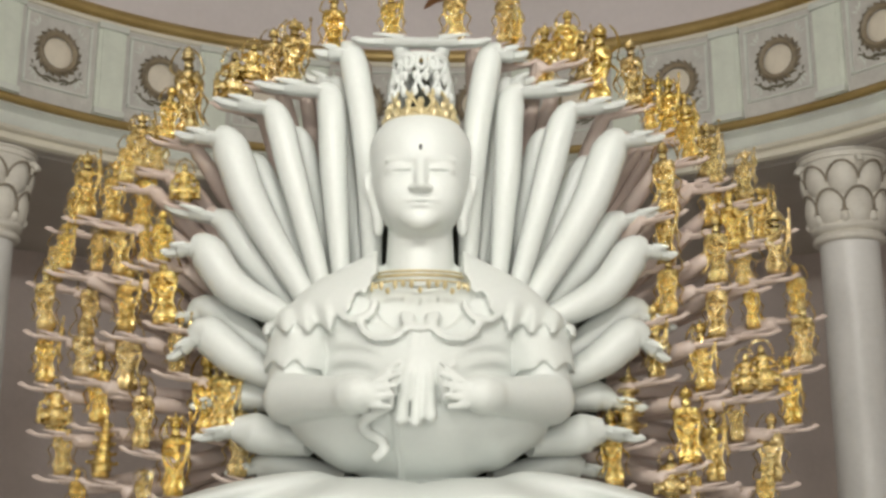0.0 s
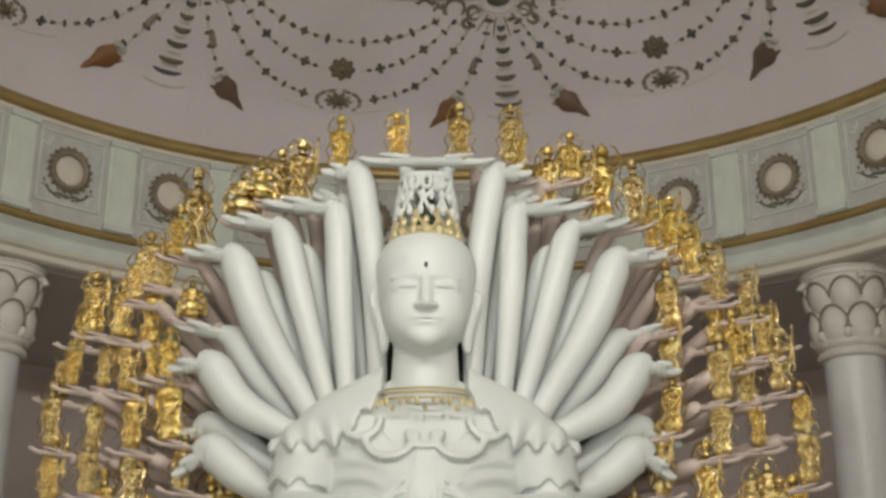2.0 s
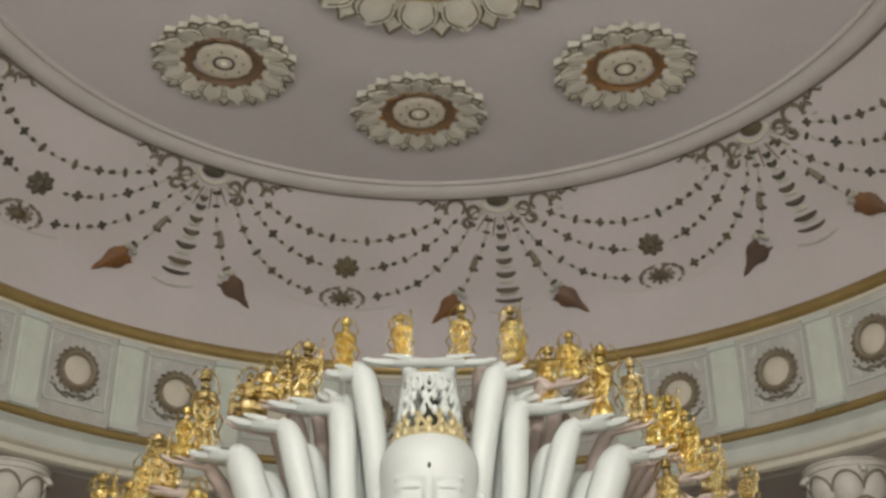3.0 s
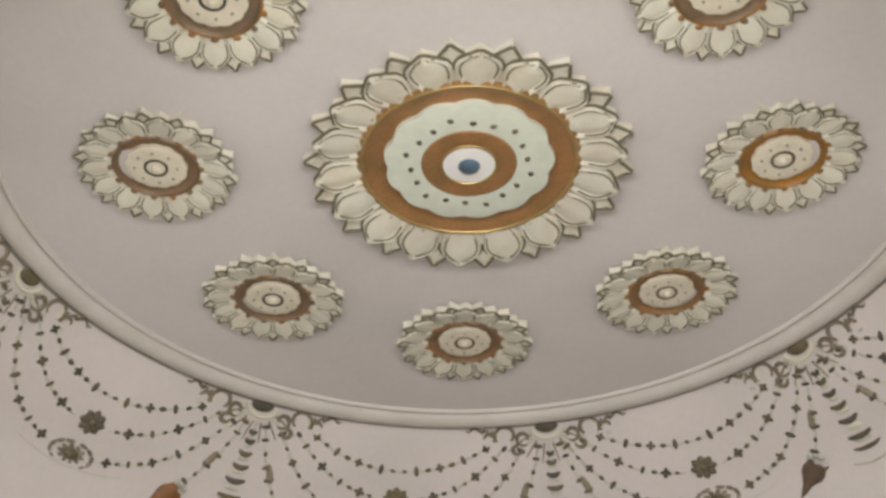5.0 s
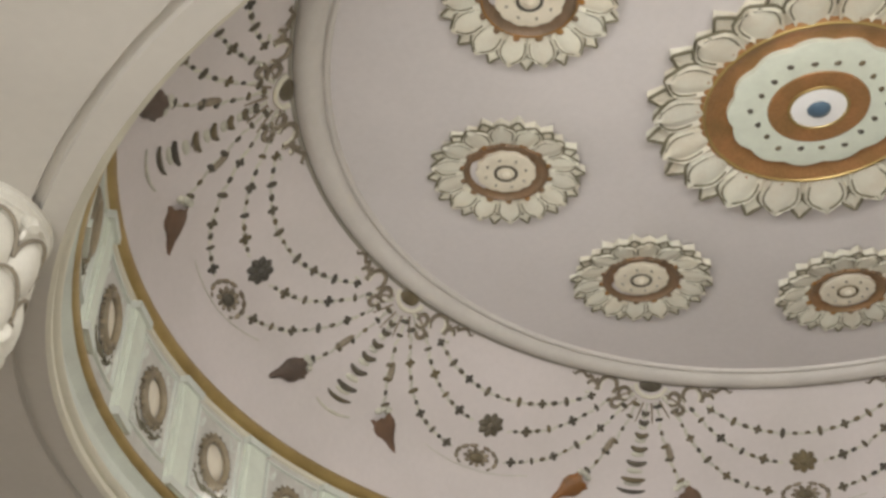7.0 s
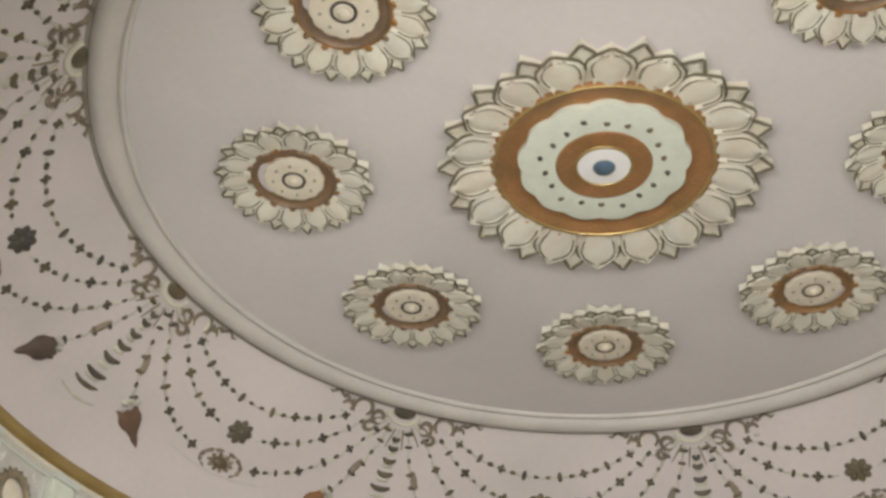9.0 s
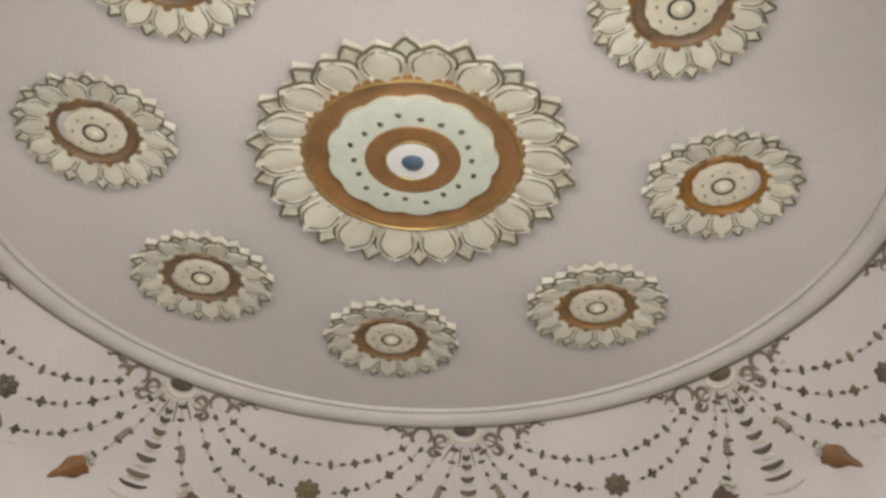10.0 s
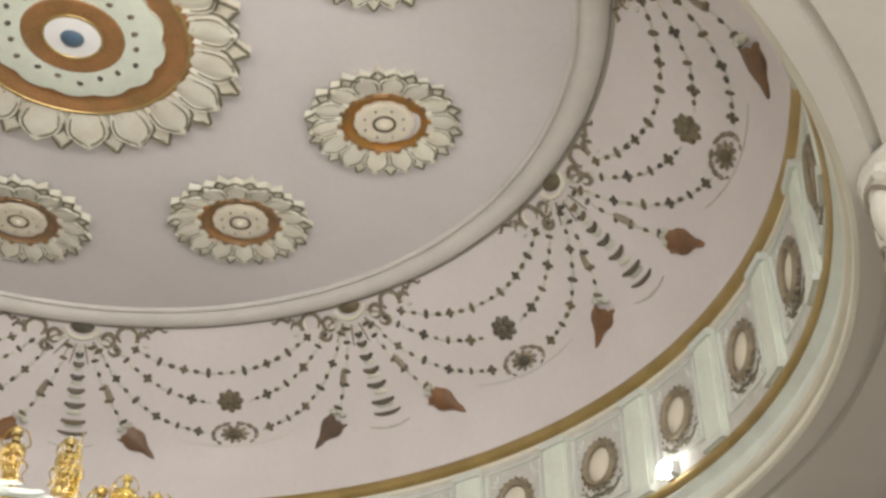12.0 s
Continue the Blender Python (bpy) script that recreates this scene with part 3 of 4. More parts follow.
def run(p, q, sag, n, skip=0):
    """Points of a swag from p to q, (theta, s) each, hanging by sag in s."""
    return [(p[0] + (q[0] - p[0]) * u, p[1] + (q[1] - p[1]) * u + sag * (1 - (2 * u - 1) ** 2)) for u in [(i + 0.5) / n for i in range(n)]][skip:]


def fan():
    t = empty("cove_fan")
    # shell under the rim: dark half disc, cream lip, thin rays
    for i in range(13):
        a = -78 + 13 * i
        m = on_cove(0.0, 0.018, 0.0) @ pose(0, 0, 0, 0, 0, -a)
        bm = bmesh.new()
        tube(bm, [m @ Vector((0, y, 0.012)) for y in (0.26, 0.36, 0.50 + 0.05 * (i % 2))], [0.016, 0.014, 0.009], 6)
        part("shell_rib", bm, SCROLL if i % 2 else PALEBEAD, t)
    m = on_cove(0.0, 0.018, 0.0)
    bm = bmesh.new()
    dome_blob(bm, m, 0.165, 0.105, 0.05, 16, 3)
    part("shell", bm, BEAD, t, "dark olive scallop shell")
    bm = bmesh.new()
    tube(bm, [m @ Vector((0.215 * math.sin(radians(a)), 0.165 * math.cos(radians(a)), 0.03)) for a in range(-90, 91, 15)], [0.030] * 13, 6)
    part("shell_lip", bm, TRIM, t, "cream lip of the shell")
    # scrolls on both sides: a small curl, a wide loop, a curl the other way and a tail along the rim
    for s in (-1, 1):
        for c, (th, sv, r, a0, a1) in enumerate(((3.6, 0.062, 0.10, 60, 380), (6.1, 0.046, 0.155, 150, 410), (8.4, 0.058, 0.085, 190, 400), (4.6, 0.105, 0.075, 0, 300))):
            m = on_cove(s * th, sv, 0.012)
            bm = bmesh.new()
            pts = []
            for k in range(18):
                a = radians(a0 + (a1 - a0) * k / 17)
                g = r * (1 - 0.018 * k)
                pts.append(m @ Vector((s * g * math.cos(a), g * math.sin(a), 0.004 * (k % 3))))
            tube(bm, pts, [0.020 + 0.012 * math.sin(math.pi * k / 17) for k in range(18)], 6)
            part("scroll", bm, SCROLL, t, "umber leaf scroll")
            bm = bmesh.new()
            tube(bm, [p + Vector((0, 0, -0.004)) for p in [m @ Vector((s * r * 0.80 * math.cos(radians(a0 + (a1 - a0) * k / 9)), r * 0.80 * math.sin(radians(a0 + (a1 - a0) * k / 9)), 0)) for k in range(10)]], [0.017] * 10, 5)
            part("scroll_edge", bm, TRIM, t, "cream inner edge of the scroll")
            for k in range(2):
                bm = bmesh.new()
                dome_blob(bm, m @ pose(s * r * 1.25 * math.cos(2.4 * k + c), r * 1.25 * math.sin(2.4 * k + c), -0.01, 0, 0, 70 * k), 0.050, 0.024, 0.03, 6, 2)
                part("scroll_leaf", bm, SCROLL if k else PALEBEAD, t)
        bm = bmesh.new()
        tail = [on_cove(s * (9.0 + 0.50 * k), 0.016 + 0.010 * math.sin(k * 1.5), 0.015).translation for k in range(7)]
        tube(bm, tail, [0.026, 0.030, 0.022, 0.028, 0.02, 0.018, 0.008], 6)
        part("scroll_tail", bm, SCROLL, t)
    # middle drop of widening bars
    for i, sv in enumerate((0.125, 0.162, 0.212, 0.268, 0.332, 0.42)):
        w = 0.05 + 0.022 * i
        bm = bmesh.new()
        tube(bm, [on_cove(u * math.degrees(w / 6.2), sv + 0.012 * (1 - u * u), 0.015).translation for u in (-1, -0.5, 0, 0.5, 1)], [0.02, 0.036, 0.042, 0.036, 0.02], 6)
        part("drop_bar", bm, BEAD, t)
    bm = bmesh.new()
    tube(bm, [on_cove(u * 1.75, 0.485 + 0.018 * (1 - u * u), 0.012).translation for u in (-1, -0.6, -0.2, 0.2, 0.6, 1)], [0.012, 0.025, 0.03, 0.03, 0.025, 0.012], 6)
    part("drop_bar", bm, BEAD, t)
    bm = bmesh.new()
    for i, sv in enumerate((0.145, 0.187, 0.24, 0.30, 0.375, 0.45)):
        dome_blob(bm, on_cove(0, sv), 0.05 + 0.018 * i, 0.045, 0.03, 8, 2)
        part("pale_bar", bm, PALEBEAD, t)
        bm = bmesh.new()
    tube(bm, [on_cove(u * 2.6, 0.575 + 0.03 * (1 - u * u), 0.01).translation for u in [k / 5 - 1 for k in range(11)]], [0.010 + 0.009 * (1 - abs(k / 5 - 1)) for k in range(11)], 6)
    part("closing_arc", bm, PALEBEAD, t)
    # bell drops
    for s in (-1, 1):
        line = [(s * (1.6 + 4.4 * u ** 1.25), 0.10 + 0.31 * u) for u in [i / 6 for i in range(7)]]
        strand(t, line, 0.058, start=2, order=(1, 0, 1))
        bm = bmesh.new()
        m = on_cove(s * 4.1, 0.28, 0.0, s * 22)
        dome_blob(bm, m, 0.05, 0.16, 0.045, 8, 3)
        part("bell_strand", bm, SCROLL, t)
        bm = bmesh.new()
        m = on_cove(s * 6.1, 0.43, 0.0, s * 30)
        for q in (-1, 0, 1):
            dome_blob(bm, m @ pose(q * 0.07, 0.03 * abs(q), 0, 0, 0, -q * 20), 0.06, 0.05, 0.05, 7, 2)
        part("bell_cap", bm, PALEBEAD, t)
        bm = bmesh.new()
        m = on_cove(s * 7.4, 0.515, 0.0, s * 52)
        rows = []
        for j, w in enumerate((0.155, 0.140, 0.165, 0.150, 0.095, 0.055, 0.045, 0.012)):
            v = j / 7
            bend = s * 0.05 * max(0, v - 0.5)
            rows.append([bm.verts.new(m @ Vector((bend + w * math.cos(math.pi * k / 8), -0.17 + 0.54 * v + (0.035 if j == 0 else 0.02) * math.sin(math.pi * k / 8) - (0.03 * (k % 2) if j == 0 else 0), 0.10 * math.sin(math.pi * k / 8) * (1 - 0.5 * v) + (0.012 if k % 2 and j < 5 else 0)))) for k in range(9)])
        for p, q in zip(rows, rows[1:]):
            for k in range(8):
                bm.faces.new((p[k], p[k + 1], q[k + 1], q[k]))
        part("bell", bm, BELL, t, "rust red bell flower")
    return t


def swag():
    t = empty("cove_swag")
    span = 40.4
    for c, (a, s0, sag, n, size) in enumerate(((7.2, 0.085, 0.110, 16, 0.060), (4.7, 0.08, 0.24, 22, 0.056), (2.4, 0.085, 0.40, 28, 0.056))):
        full = run((a - span / 2, s0), (span / 2 - a, s0), sag, n)
        for s in (-1, 1):
            line = [p for p in full if p[0] * s > (-0.01, 3.0, 3.6)[c]][::-s]
            strand(t, line, size, start=c)
    bm = bmesh.new()
    m = on_cove(0, 0.312) @ Matrix.Scale(0.80, 4)
    for q in range(8):
        a = TAU * q / 8
        dome_blob(bm, m @ pose(0.13 * math.cos(a), 0.11 * math.sin(a), 0, 0, 0, math.degrees(a)), 0.12, 0.075, 0.06, 7, 2)
    dome_blob(bm, m, 0.09, 0.09, 0.10, 8, 2)
    part("flower", bm, BEAD, t, "dark olive open flower")
    m = on_cove(0, 0.488) @ Matrix.Diagonal((0.95, 0.66, 0.9, 1))
    bm = bmesh.new()
    for s in (-1, 1):
        for q in range(6):
            a = radians(-70 + 28 * q)
            dome_blob(bm, m @ pose(s * 0.33 * math.cos(a), 0.25 * math.sin(a), 0, 0, 0, s * (math.degrees(a) + 90)), 0.085, 0.04, 0.05, 6, 2)
    part("rosette_leaf", bm, SCROLL, t, "umber leaves round the rosette")
    bm = bmesh.new()
    for q in range(10):
        a = TAU * q / 10
        dome_blob(bm, m @ pose(0.15 * math.cos(a), 0.14 * math.sin(a), 0, 0, 0, math.degrees(a)), 0.08, 0.045, 0.05, 6, 2)
    part("rosette_petal", bm, SCROLL, t)
    bm = bmesh.new()
    dome_blob(bm, m, 0.125, 0.115, 0.08, 10, 3)
    part("rosette_heart", bm, BEAD, t)
    bm = bmesh.new()
    tube(bm, [on_cove(u * 7, 0.575 - 0.06 * u * u, 0.008).translation for u in [k / 6 - 1 for k in range(13)]], [0.007] * 13, 6)
    part("under_line", bm, PALEBEAD, t)
    return t


first_fan = tagged(fan(), "stucco fan of shell, scrolls and rust bell flowers on the cove", "fan ornament", "cove fans")
first_swag = tagged(swag(), "swag of olive bead garlands with flower and rosette on the cove", "swag ornament", "cove swags")
FANS = (-154.0, -113.8, -72.9, -32.2, 10.3, 49.5, 88.2, 127.5, 167.0)
for k, a in enumerate(FANS):
    b = (a + (FANS[k + 1] if k < 8 else FANS[0] + 360)) / 2
    if k:
        copy_thing(first_fan, round_axis(a)), copy_thing(first_swag, round_axis(b))
    else:
        first_fan.matrix_world, first_swag.matrix_world = round_axis(a), round_axis(b)


# ---- floodlights on the ledge, all but one added ----
def ledge_lamp(theta):
    t = empty("ledge_floodlight", pose(0.972 * U * math.sin(radians(theta)), CY + 0.972 * U * math.cos(radians(theta)), up(0.8115), 0, 0, -theta))
    bm = bmesh.new()
    box(bm, pose(0, 0.06, -0.11), 0.10, 0.10, 0.06)
    box(bm, pose(0, 0.02, -0.07), 0.20, 0.12, 0.14, 0.92)
    part("housing", bm, METAL, t, "small grey metal housing")
    bm = bmesh.new()
    # lens made wider than the housing, to stand for its glow
    dome_blob(bm, pose(0, -0.045, 0, 90), 0.13, 0.10, 0.03, 14, 3)
    part("lens", bm, LENS, t, "lit white lens, widened to hold its glare")
    return tagged(t, "small lit floodlight on the ledge of the frieze, added except at 87 degrees", "floodlight", "ledge floodlights")


LENS = bpy.data.materials.new("lit_lens")
LENS.use_nodes = True
LENS.node_tree.nodes["Principled BSDF"].inputs["Emission Color"].default_value = (1, 0.98, 0.94, 1)
LENS.node_tree.nodes["Principled BSDF"].inputs["Emission Strength"].default_value = 30
# only 87 is a known lamp; the others go with the added fill
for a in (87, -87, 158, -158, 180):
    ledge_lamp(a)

# ---- the statue ----
AXIS, BODY = 0.03, 10.0
FIGURE_Y, ARM_Y = 10.40, 10.22
PLACED = pose(-0.02, 0.2, 0.023) @ Matrix.Scale(1.0108, 4)
# gilt figures: place across, height of the foot, height of the figure, kind
FIGURES_A = [
    (-0.75, 5.96, 0.5, 0), (-1.12, 5.7, 0.53, 1), (-1.26, 5.7, 0.47, 0), (-1.46, 5.68, 0.38, 3),
    (-1.62, 5.5, 0.5, 3), (-2.0, 5.22, 0.72, 0), (-2.17, 5.16, 0.42, 0), (-2.39, 4.91, 0.43, 0),
    (-2.26, 4.91, 0.36, 1), (-2.5, 4.76, 0.38, 0), (-1.99, 4.6, 0.36, 3), (-2.36, 4.41, 0.48, 1),
    (-2.6, 4.43, 0.45, 1), (-2.82, 4.48, 0.48, 0), (-2.94, 4.4, 0.3, 1), (-2.16, 4.07, 0.39, 0),
    (-2.5, 3.97, 0.47, 0), (-2.72, 4.01, 0.4, 1), (-2.95, 4.01, 0.34, 1), (-2.3, 4.06, 0.35, 1),
]
FIGURES_B = [
    (-3.06, 3.92, 0.37, 0), (-2.1, 3.54, 0.53, 0), (-2.43, 3.49, 0.46, 0), (-2.77, 3.46, 0.46, 0),
    (-3.08, 3.49, 0.47, 0), (-1.99, 3.14, 0.42, 0), (-2.4, 3.0, 0.51, 0), (-2.75, 3.1, 0.4, 0),
    (-3.07, 3.06, 0.45, 0), (-2.61, 2.73, 0.52, 0), (-2.23, 2.51, 0.51, 0), (-2.97, 2.67, 0.39, 3),
    (-1.71, 2.64, 0.57, 0), (-1.58, 2.65, 0.51, 1), (-1.45, 2.29, 0.47, 0), (-2.88, 2.31, 0.44, 0),
    (-2.54, 2.28, 0.5, 2), (-1.96, 2.13, 0.56, 0), (-2.74, 1.98, 0.33, 0), (-2.21, 2.02, 0.28, 1),
]
FIGURES_C = [
    (-0.22, 5.96, 0.41, 0), (0.32, 5.94, 0.52, 0), (0.77, 6.07, 0.51, 1), (0.87, 5.92, 0.46, 0),
    (1.12, 5.7, 0.51, 1), (1.33, 5.91, 0.42, 0), (1.47, 5.75, 0.42, 1), (1.6, 5.51, 0.68, 0),
    (1.9, 5.49, 0.55, 0), (2.05, 5.28, 0.44, 1), (2.2, 5.23, 0.49, 1), (2.37, 5.01, 0.42, 1),
    (2.53, 4.87, 0.42, 1), (2.35, 5.24, 0.36, 0), (2.16, 4.53, 0.55, 0), (2.14, 4.08, 0.53, 0),
    (2.56, 4.43, 0.48, 0), (2.59, 4.79, 0.36, 1), (2.84, 4.67, 0.37, 0), (2.81, 4.27, 0.48, 1),
    (2.69, 4.2, 0.45, 0), (2.95, 4.31, 0.4, 1),
]
FIGURES_D = [
    (3.07, 4.42, 0.31, 1), (2.55, 3.91, 0.51, 0), (3.07, 4.01, 0.47, 0), (2.8, 3.91, 0.42, 0),
    (2.12, 3.63, 0.47, 0), (2.01, 3.11, 0.54, 0), (2.86, 3.54, 0.41, 0), (2.52, 3.44, 0.48, 0),
    (2.41, 3.01, 0.49, 0), (3.25, 3.66, 0.38, 0), (3.23, 3.22, 0.47, 0), (3.13, 2.73, 0.49, 0),
    (2.66, 2.59, 0.44, 0), (2.74, 2.97, 0.34, 3), (2.91, 3.0, 0.39, 3), (2.93, 2.26, 0.48, 0),
    (2.24, 2.4, 0.54, 0), (2.46, 2.26, 0.52, 0), (1.75, 2.58, 0.61, 2), (1.62, 2.21, 0.53, 0),
    (2.09, 2.11, 0.38, 3), (2.28, 2.05, 0.3, 0), (2.86, 1.99, 0.35, 0),
]
ARM_LINES_A = [
    [(-0.4, 4.05), (-0.45, 4.96), (-0.59, 5.82), (-0.69, 5.88), (-0.93, 5.86)],
    [(-0.52, 4.0), (-0.65, 4.86), (-0.73, 5.62), (-0.81, 5.73), (-1.03, 5.76)],
    [(-0.66, 3.96), (-0.74, 4.81), (-0.78, 5.44), (-0.88, 5.57), (-1.44, 5.58)],
    [(-0.77, 3.93), (-0.93, 4.66), (-1.04, 5.16), (-1.14, 5.28), (-1.26, 5.33)],
    [(-0.84, 3.91), (-1.07, 4.71), (-1.22, 5.26), (-1.33, 5.4), (-1.78, 5.42)],
    [(-0.94, 3.86), (-1.18, 4.41), (-1.39, 4.91), (-1.49, 5.01), (-1.65, 5.04)],
    [(-1.0, 3.81), (-1.42, 4.51), (-1.63, 5.03), (-1.75, 5.13), (-2.1, 5.12)],
]
ARM_LINES_B = [
    [(-1.07, 3.69), (-1.41, 4.07), (-1.63, 4.39), (-1.77, 4.47), (-2.19, 4.53)],
    [(-1.11, 3.55), (-1.54, 3.79), (-1.78, 4.1), (-1.9, 4.14), (-2.15, 4.07)],
    [(-1.19, 3.25), (-1.52, 3.5), (-1.81, 3.67), (-1.92, 3.6), (-2.18, 3.5)],
    [(-1.21, 3.06), (-1.51, 3.22), (-1.75, 3.41), (-1.86, 3.36), (-2.06, 3.18)],
    [(-1.09, 2.88), (-1.32, 2.93), (-1.5, 2.93), (-1.61, 2.88), (-1.9, 2.82)],
    [(-0.99, 2.52), (-1.22, 2.57), (-1.36, 2.61), (-1.49, 2.63), (-1.82, 2.54)],
    [(-0.72, 2.28), (-0.99, 2.33), (-1.21, 2.38), (-1.35, 2.34), (-1.59, 2.28)],
]


def ellipsoid(p, c, r):
    q = [(p[i] - c[i]) / r[i] for i in range(3)]
    k = np.sqrt(q[0] ** 2 + q[1] ** 2 + q[2] ** 2)
    return (k - 1) * min(r)


def capsule(p, a, b, ra, rb):
    a, b = np.array(a), np.array(b)
    d = b - a
    w = [p[i] - a[i] for i in range(3)]
    h = np.clip((w[0] * d[0] + w[1] * d[1] + w[2] * d[2]) / d.dot(d), 0, 1)
    return np.sqrt(sum((w[i] - h * d[i]) ** 2 for i in range(3))) - (ra + (rb - ra) * h)


def blend(a, b, k):
    h = np.clip(0.5 + 0.5 * (b - a) / k, 0, 1)
    return b + (a - b) * h - k * h * (1 - h)


def head_field(p):
    """Distance to the head: broad skull, narrow jaw, lowered lids, nose, lips and long ears."""
    x, y, z = p
    m = (np.abs(x), y, z)
    head = ellipsoid(p, (0, 0.03, 4.75), (0.405, 0.47, 0.50))
    head = blend(head, ellipsoid(p, (0, -0.07, 4.45), (0.312, 0.385, 0.362)), 0.16)
    head = blend(head, ellipsoid(p, (0, 0.03, 4.90), (0.420, 0.45, 0.335)), 0.05)
    head = blend(head, ellipsoid(m, (0.16, -0.27, 4.42), (0.15, 0.155, 0.17)), 0.10)
    head = blend(head, ellipsoid(p, (0, -0.385, 4.205), (0.11, 0.075, 0.075)), 0.09)
    # sockets, lids with a slit, brows
    head = -blend(-head, ellipsoid(m, (0.165, -0.500, 4.655), (0.125, 0.075, 0.060)), 0.06)
    head = blend(head, ellipsoid(m, (0.165, -0.352, 4.625), (0.108, 0.075, 0.052)), 0.025)
    head = blend(head, capsule(m, (0.05, -0.432, 4.705), (0.28, -0.340, 4.715), 0.013, 0.011), 0.035)
    slit = ellipsoid(m, (0.165, -0.440, 4.600 + 0.35 * (m[0] - 0.165) ** 2), (0.105, 0.055, 0.0125))
    head = np.maximum(head, -slit)
    # nose and lips
    head = blend(head, capsule(p, (0, -0.435, 4.69), (0, -0.520, 4.455), 0.022, 0.044), 0.05)
    head = blend(head, ellipsoid(m, (0.050, -0.480, 4.443), (0.042, 0.045, 0.028)), 0.02)
    head = -blend(-head, ellipsoid(p, (0, -0.495, 4.395), (0.085, 0.055, 0.020)), 0.015)
    head = blend(head, ellipsoid(p, (0, -0.432, 4.352), (0.092, 0.045, 0.019)), 0.02)
    head = blend(head, ellipsoid(p, (0, -0.428, 4.308), (0.072, 0.046, 0.021)), 0.02)
    head = np.maximum(head, -ellipsoid(p, (0, -0.485, 4.330), (0.098, 0.050, 0.009)))
    # long ears that follow the jaw
    ear = capsule(m, (0.425, 0.02, 4.66), (0.355, -0.01, 4.34), 0.060, 0.040)
    ear = blend(ear, ellipsoid(m, (0.345, -0.02, 4.25), (0.046, 0.045, 0.090)), 0.04)
    ear = -blend(-ear, ellipsoid(m, (0.430, -0.055, 4.60), (0.030, 0.040, 0.085)), 0.02)
    return blend(blend(head, ear, 0.015), capsule(p, (0, 0.08, 4.30), (0, 0.10, 3.9), 0.262, 0.285), 0.02)


def body_field(p):
    """Distance to the seated body: torso, two forearms brought forward, lap, and the layers of the robe."""
    x, y, z = p
    ax = np.abs(x)
    m = (ax, y, z)
    d = capsule(p, (0, 0.08, 4.12), (0, 0.10, 3.6), 0.262, 0.31)
    # torso, shoulders, upper arms
    torso = ellipsoid(p, (0, 0.10, 3.02), (0.74, 0.45, 0.88))
    torso = blend(torso, ellipsoid(m, (0.45, 0.14, 3.46), (0.48, 0.31, 0.28)), 0.2)
    torso = blend(torso, ellipsoid(p, (0, -0.06, 2.90), (0.58, 0.50, 0.50)), 0.15)
    upper = capsule(m, (0.93, 0.06, 3.26), (1.02, 0.0, 2.86), 0.24, 0.20)
    torso = blend(torso, capsule(m, (0.12, 0.14, 3.88), (0.62, 0.16, 3.56), 0.15, 0.19), 0.12)
    trunk = blend(torso, upper, 0.05)
    side = np.clip((ax - 0.26) * 7, 0, 1) * np.clip((0.74 - ax) * 7, 0, 1) * np.clip((3.36 - z) * 6, 0, 1) * np.clip((z - 2.85) * 6, 0, 1)
    d = blend(d, trunk + 0.034 * side * np.sin(44 * (z + 0.9 * (ax - 0.62) ** 2)), 0.02)
    # robe over the chest, open at the neck
    bare = np.sqrt((x / 0.43) ** 2 + ((z - 3.78) / 0.50) ** 2) - 1
    robe = np.maximum(torso - 0.035 + 0.5 * 0.034 * side * np.sin(44 * (z + 0.9 * (ax - 0.62) ** 2)), -bare * 0.4)
    d = np.minimum(d, np.maximum(robe, ax - 0.72))
    # hanging loops of ribbon
    front = np.maximum(np.abs(torso - 0.03) - 0.075, y - 0.05)
    for cx, cz, r, k in ((0.27, 3.44, 0.20, 0.030), (0.0, 3.45, 0.13, 0.026), (0.50, 3.56, 0.15, 0.028)):
        loop = np.abs(np.sqrt((ax - cx) ** 2 + (z - cz) ** 2) - r) - k
        d = blend(d, np.maximum(np.maximum(loop, z - cz - 0.02), front), 0.012)
    # sleeve and ruffled cape as layers
    sleeve = np.maximum(upper - 0.050, (3.08 + 0.030 * np.sin(34 * ax) - 0.13 * np.clip((0.86 - ax) / 0.14, 0, 1) - z) * 0.75)
    d = np.minimum(d, sleeve)
    edge = 3.36 + 1.15 * np.clip(0.70 - ax, 0, 0.4) + 0.042 * np.sin(36 * ax - 8 * z)
    cape = np.maximum(trunk - 0.105 + 0.030 * np.sin(36 * ax - 8 * z) * np.clip((3.62 - z) * 4, 0, 1), (edge - z) * 0.7)
    d = np.minimum(d, np.maximum(cape, 0.34 - ax))
    # forearms and joined palms
    arm = capsule(m, (1.02, -0.12, 2.82), (0.48, -0.72, 2.78), 0.200, 0.125)
    d = blend(d, arm, 0.025)
    d = blend(d, capsule(m, (0.50, -0.70, 2.78), (0.46, -0.73, 2.78), 0.145, 0.145), 0.015)
    d = blend(d, ellipsoid(m, (0.38, -0.78, 2.78), (0.16, 0.08, 0.10)), 0.03)
    for k in range(4):
        f = capsule(m, (0.33, -0.83, 2.86 - 0.058 * k), (0.15 + 0.02 * k, -0.87, 2.91 - 0.078 * k), 0.032, 0.024)
        d = blend(d, f, 0.012)
    d = blend(d, capsule(m, (0.30, -0.81, 2.88), (0.15, -0.85, 3.00), 0.033, 0.022), 0.012)
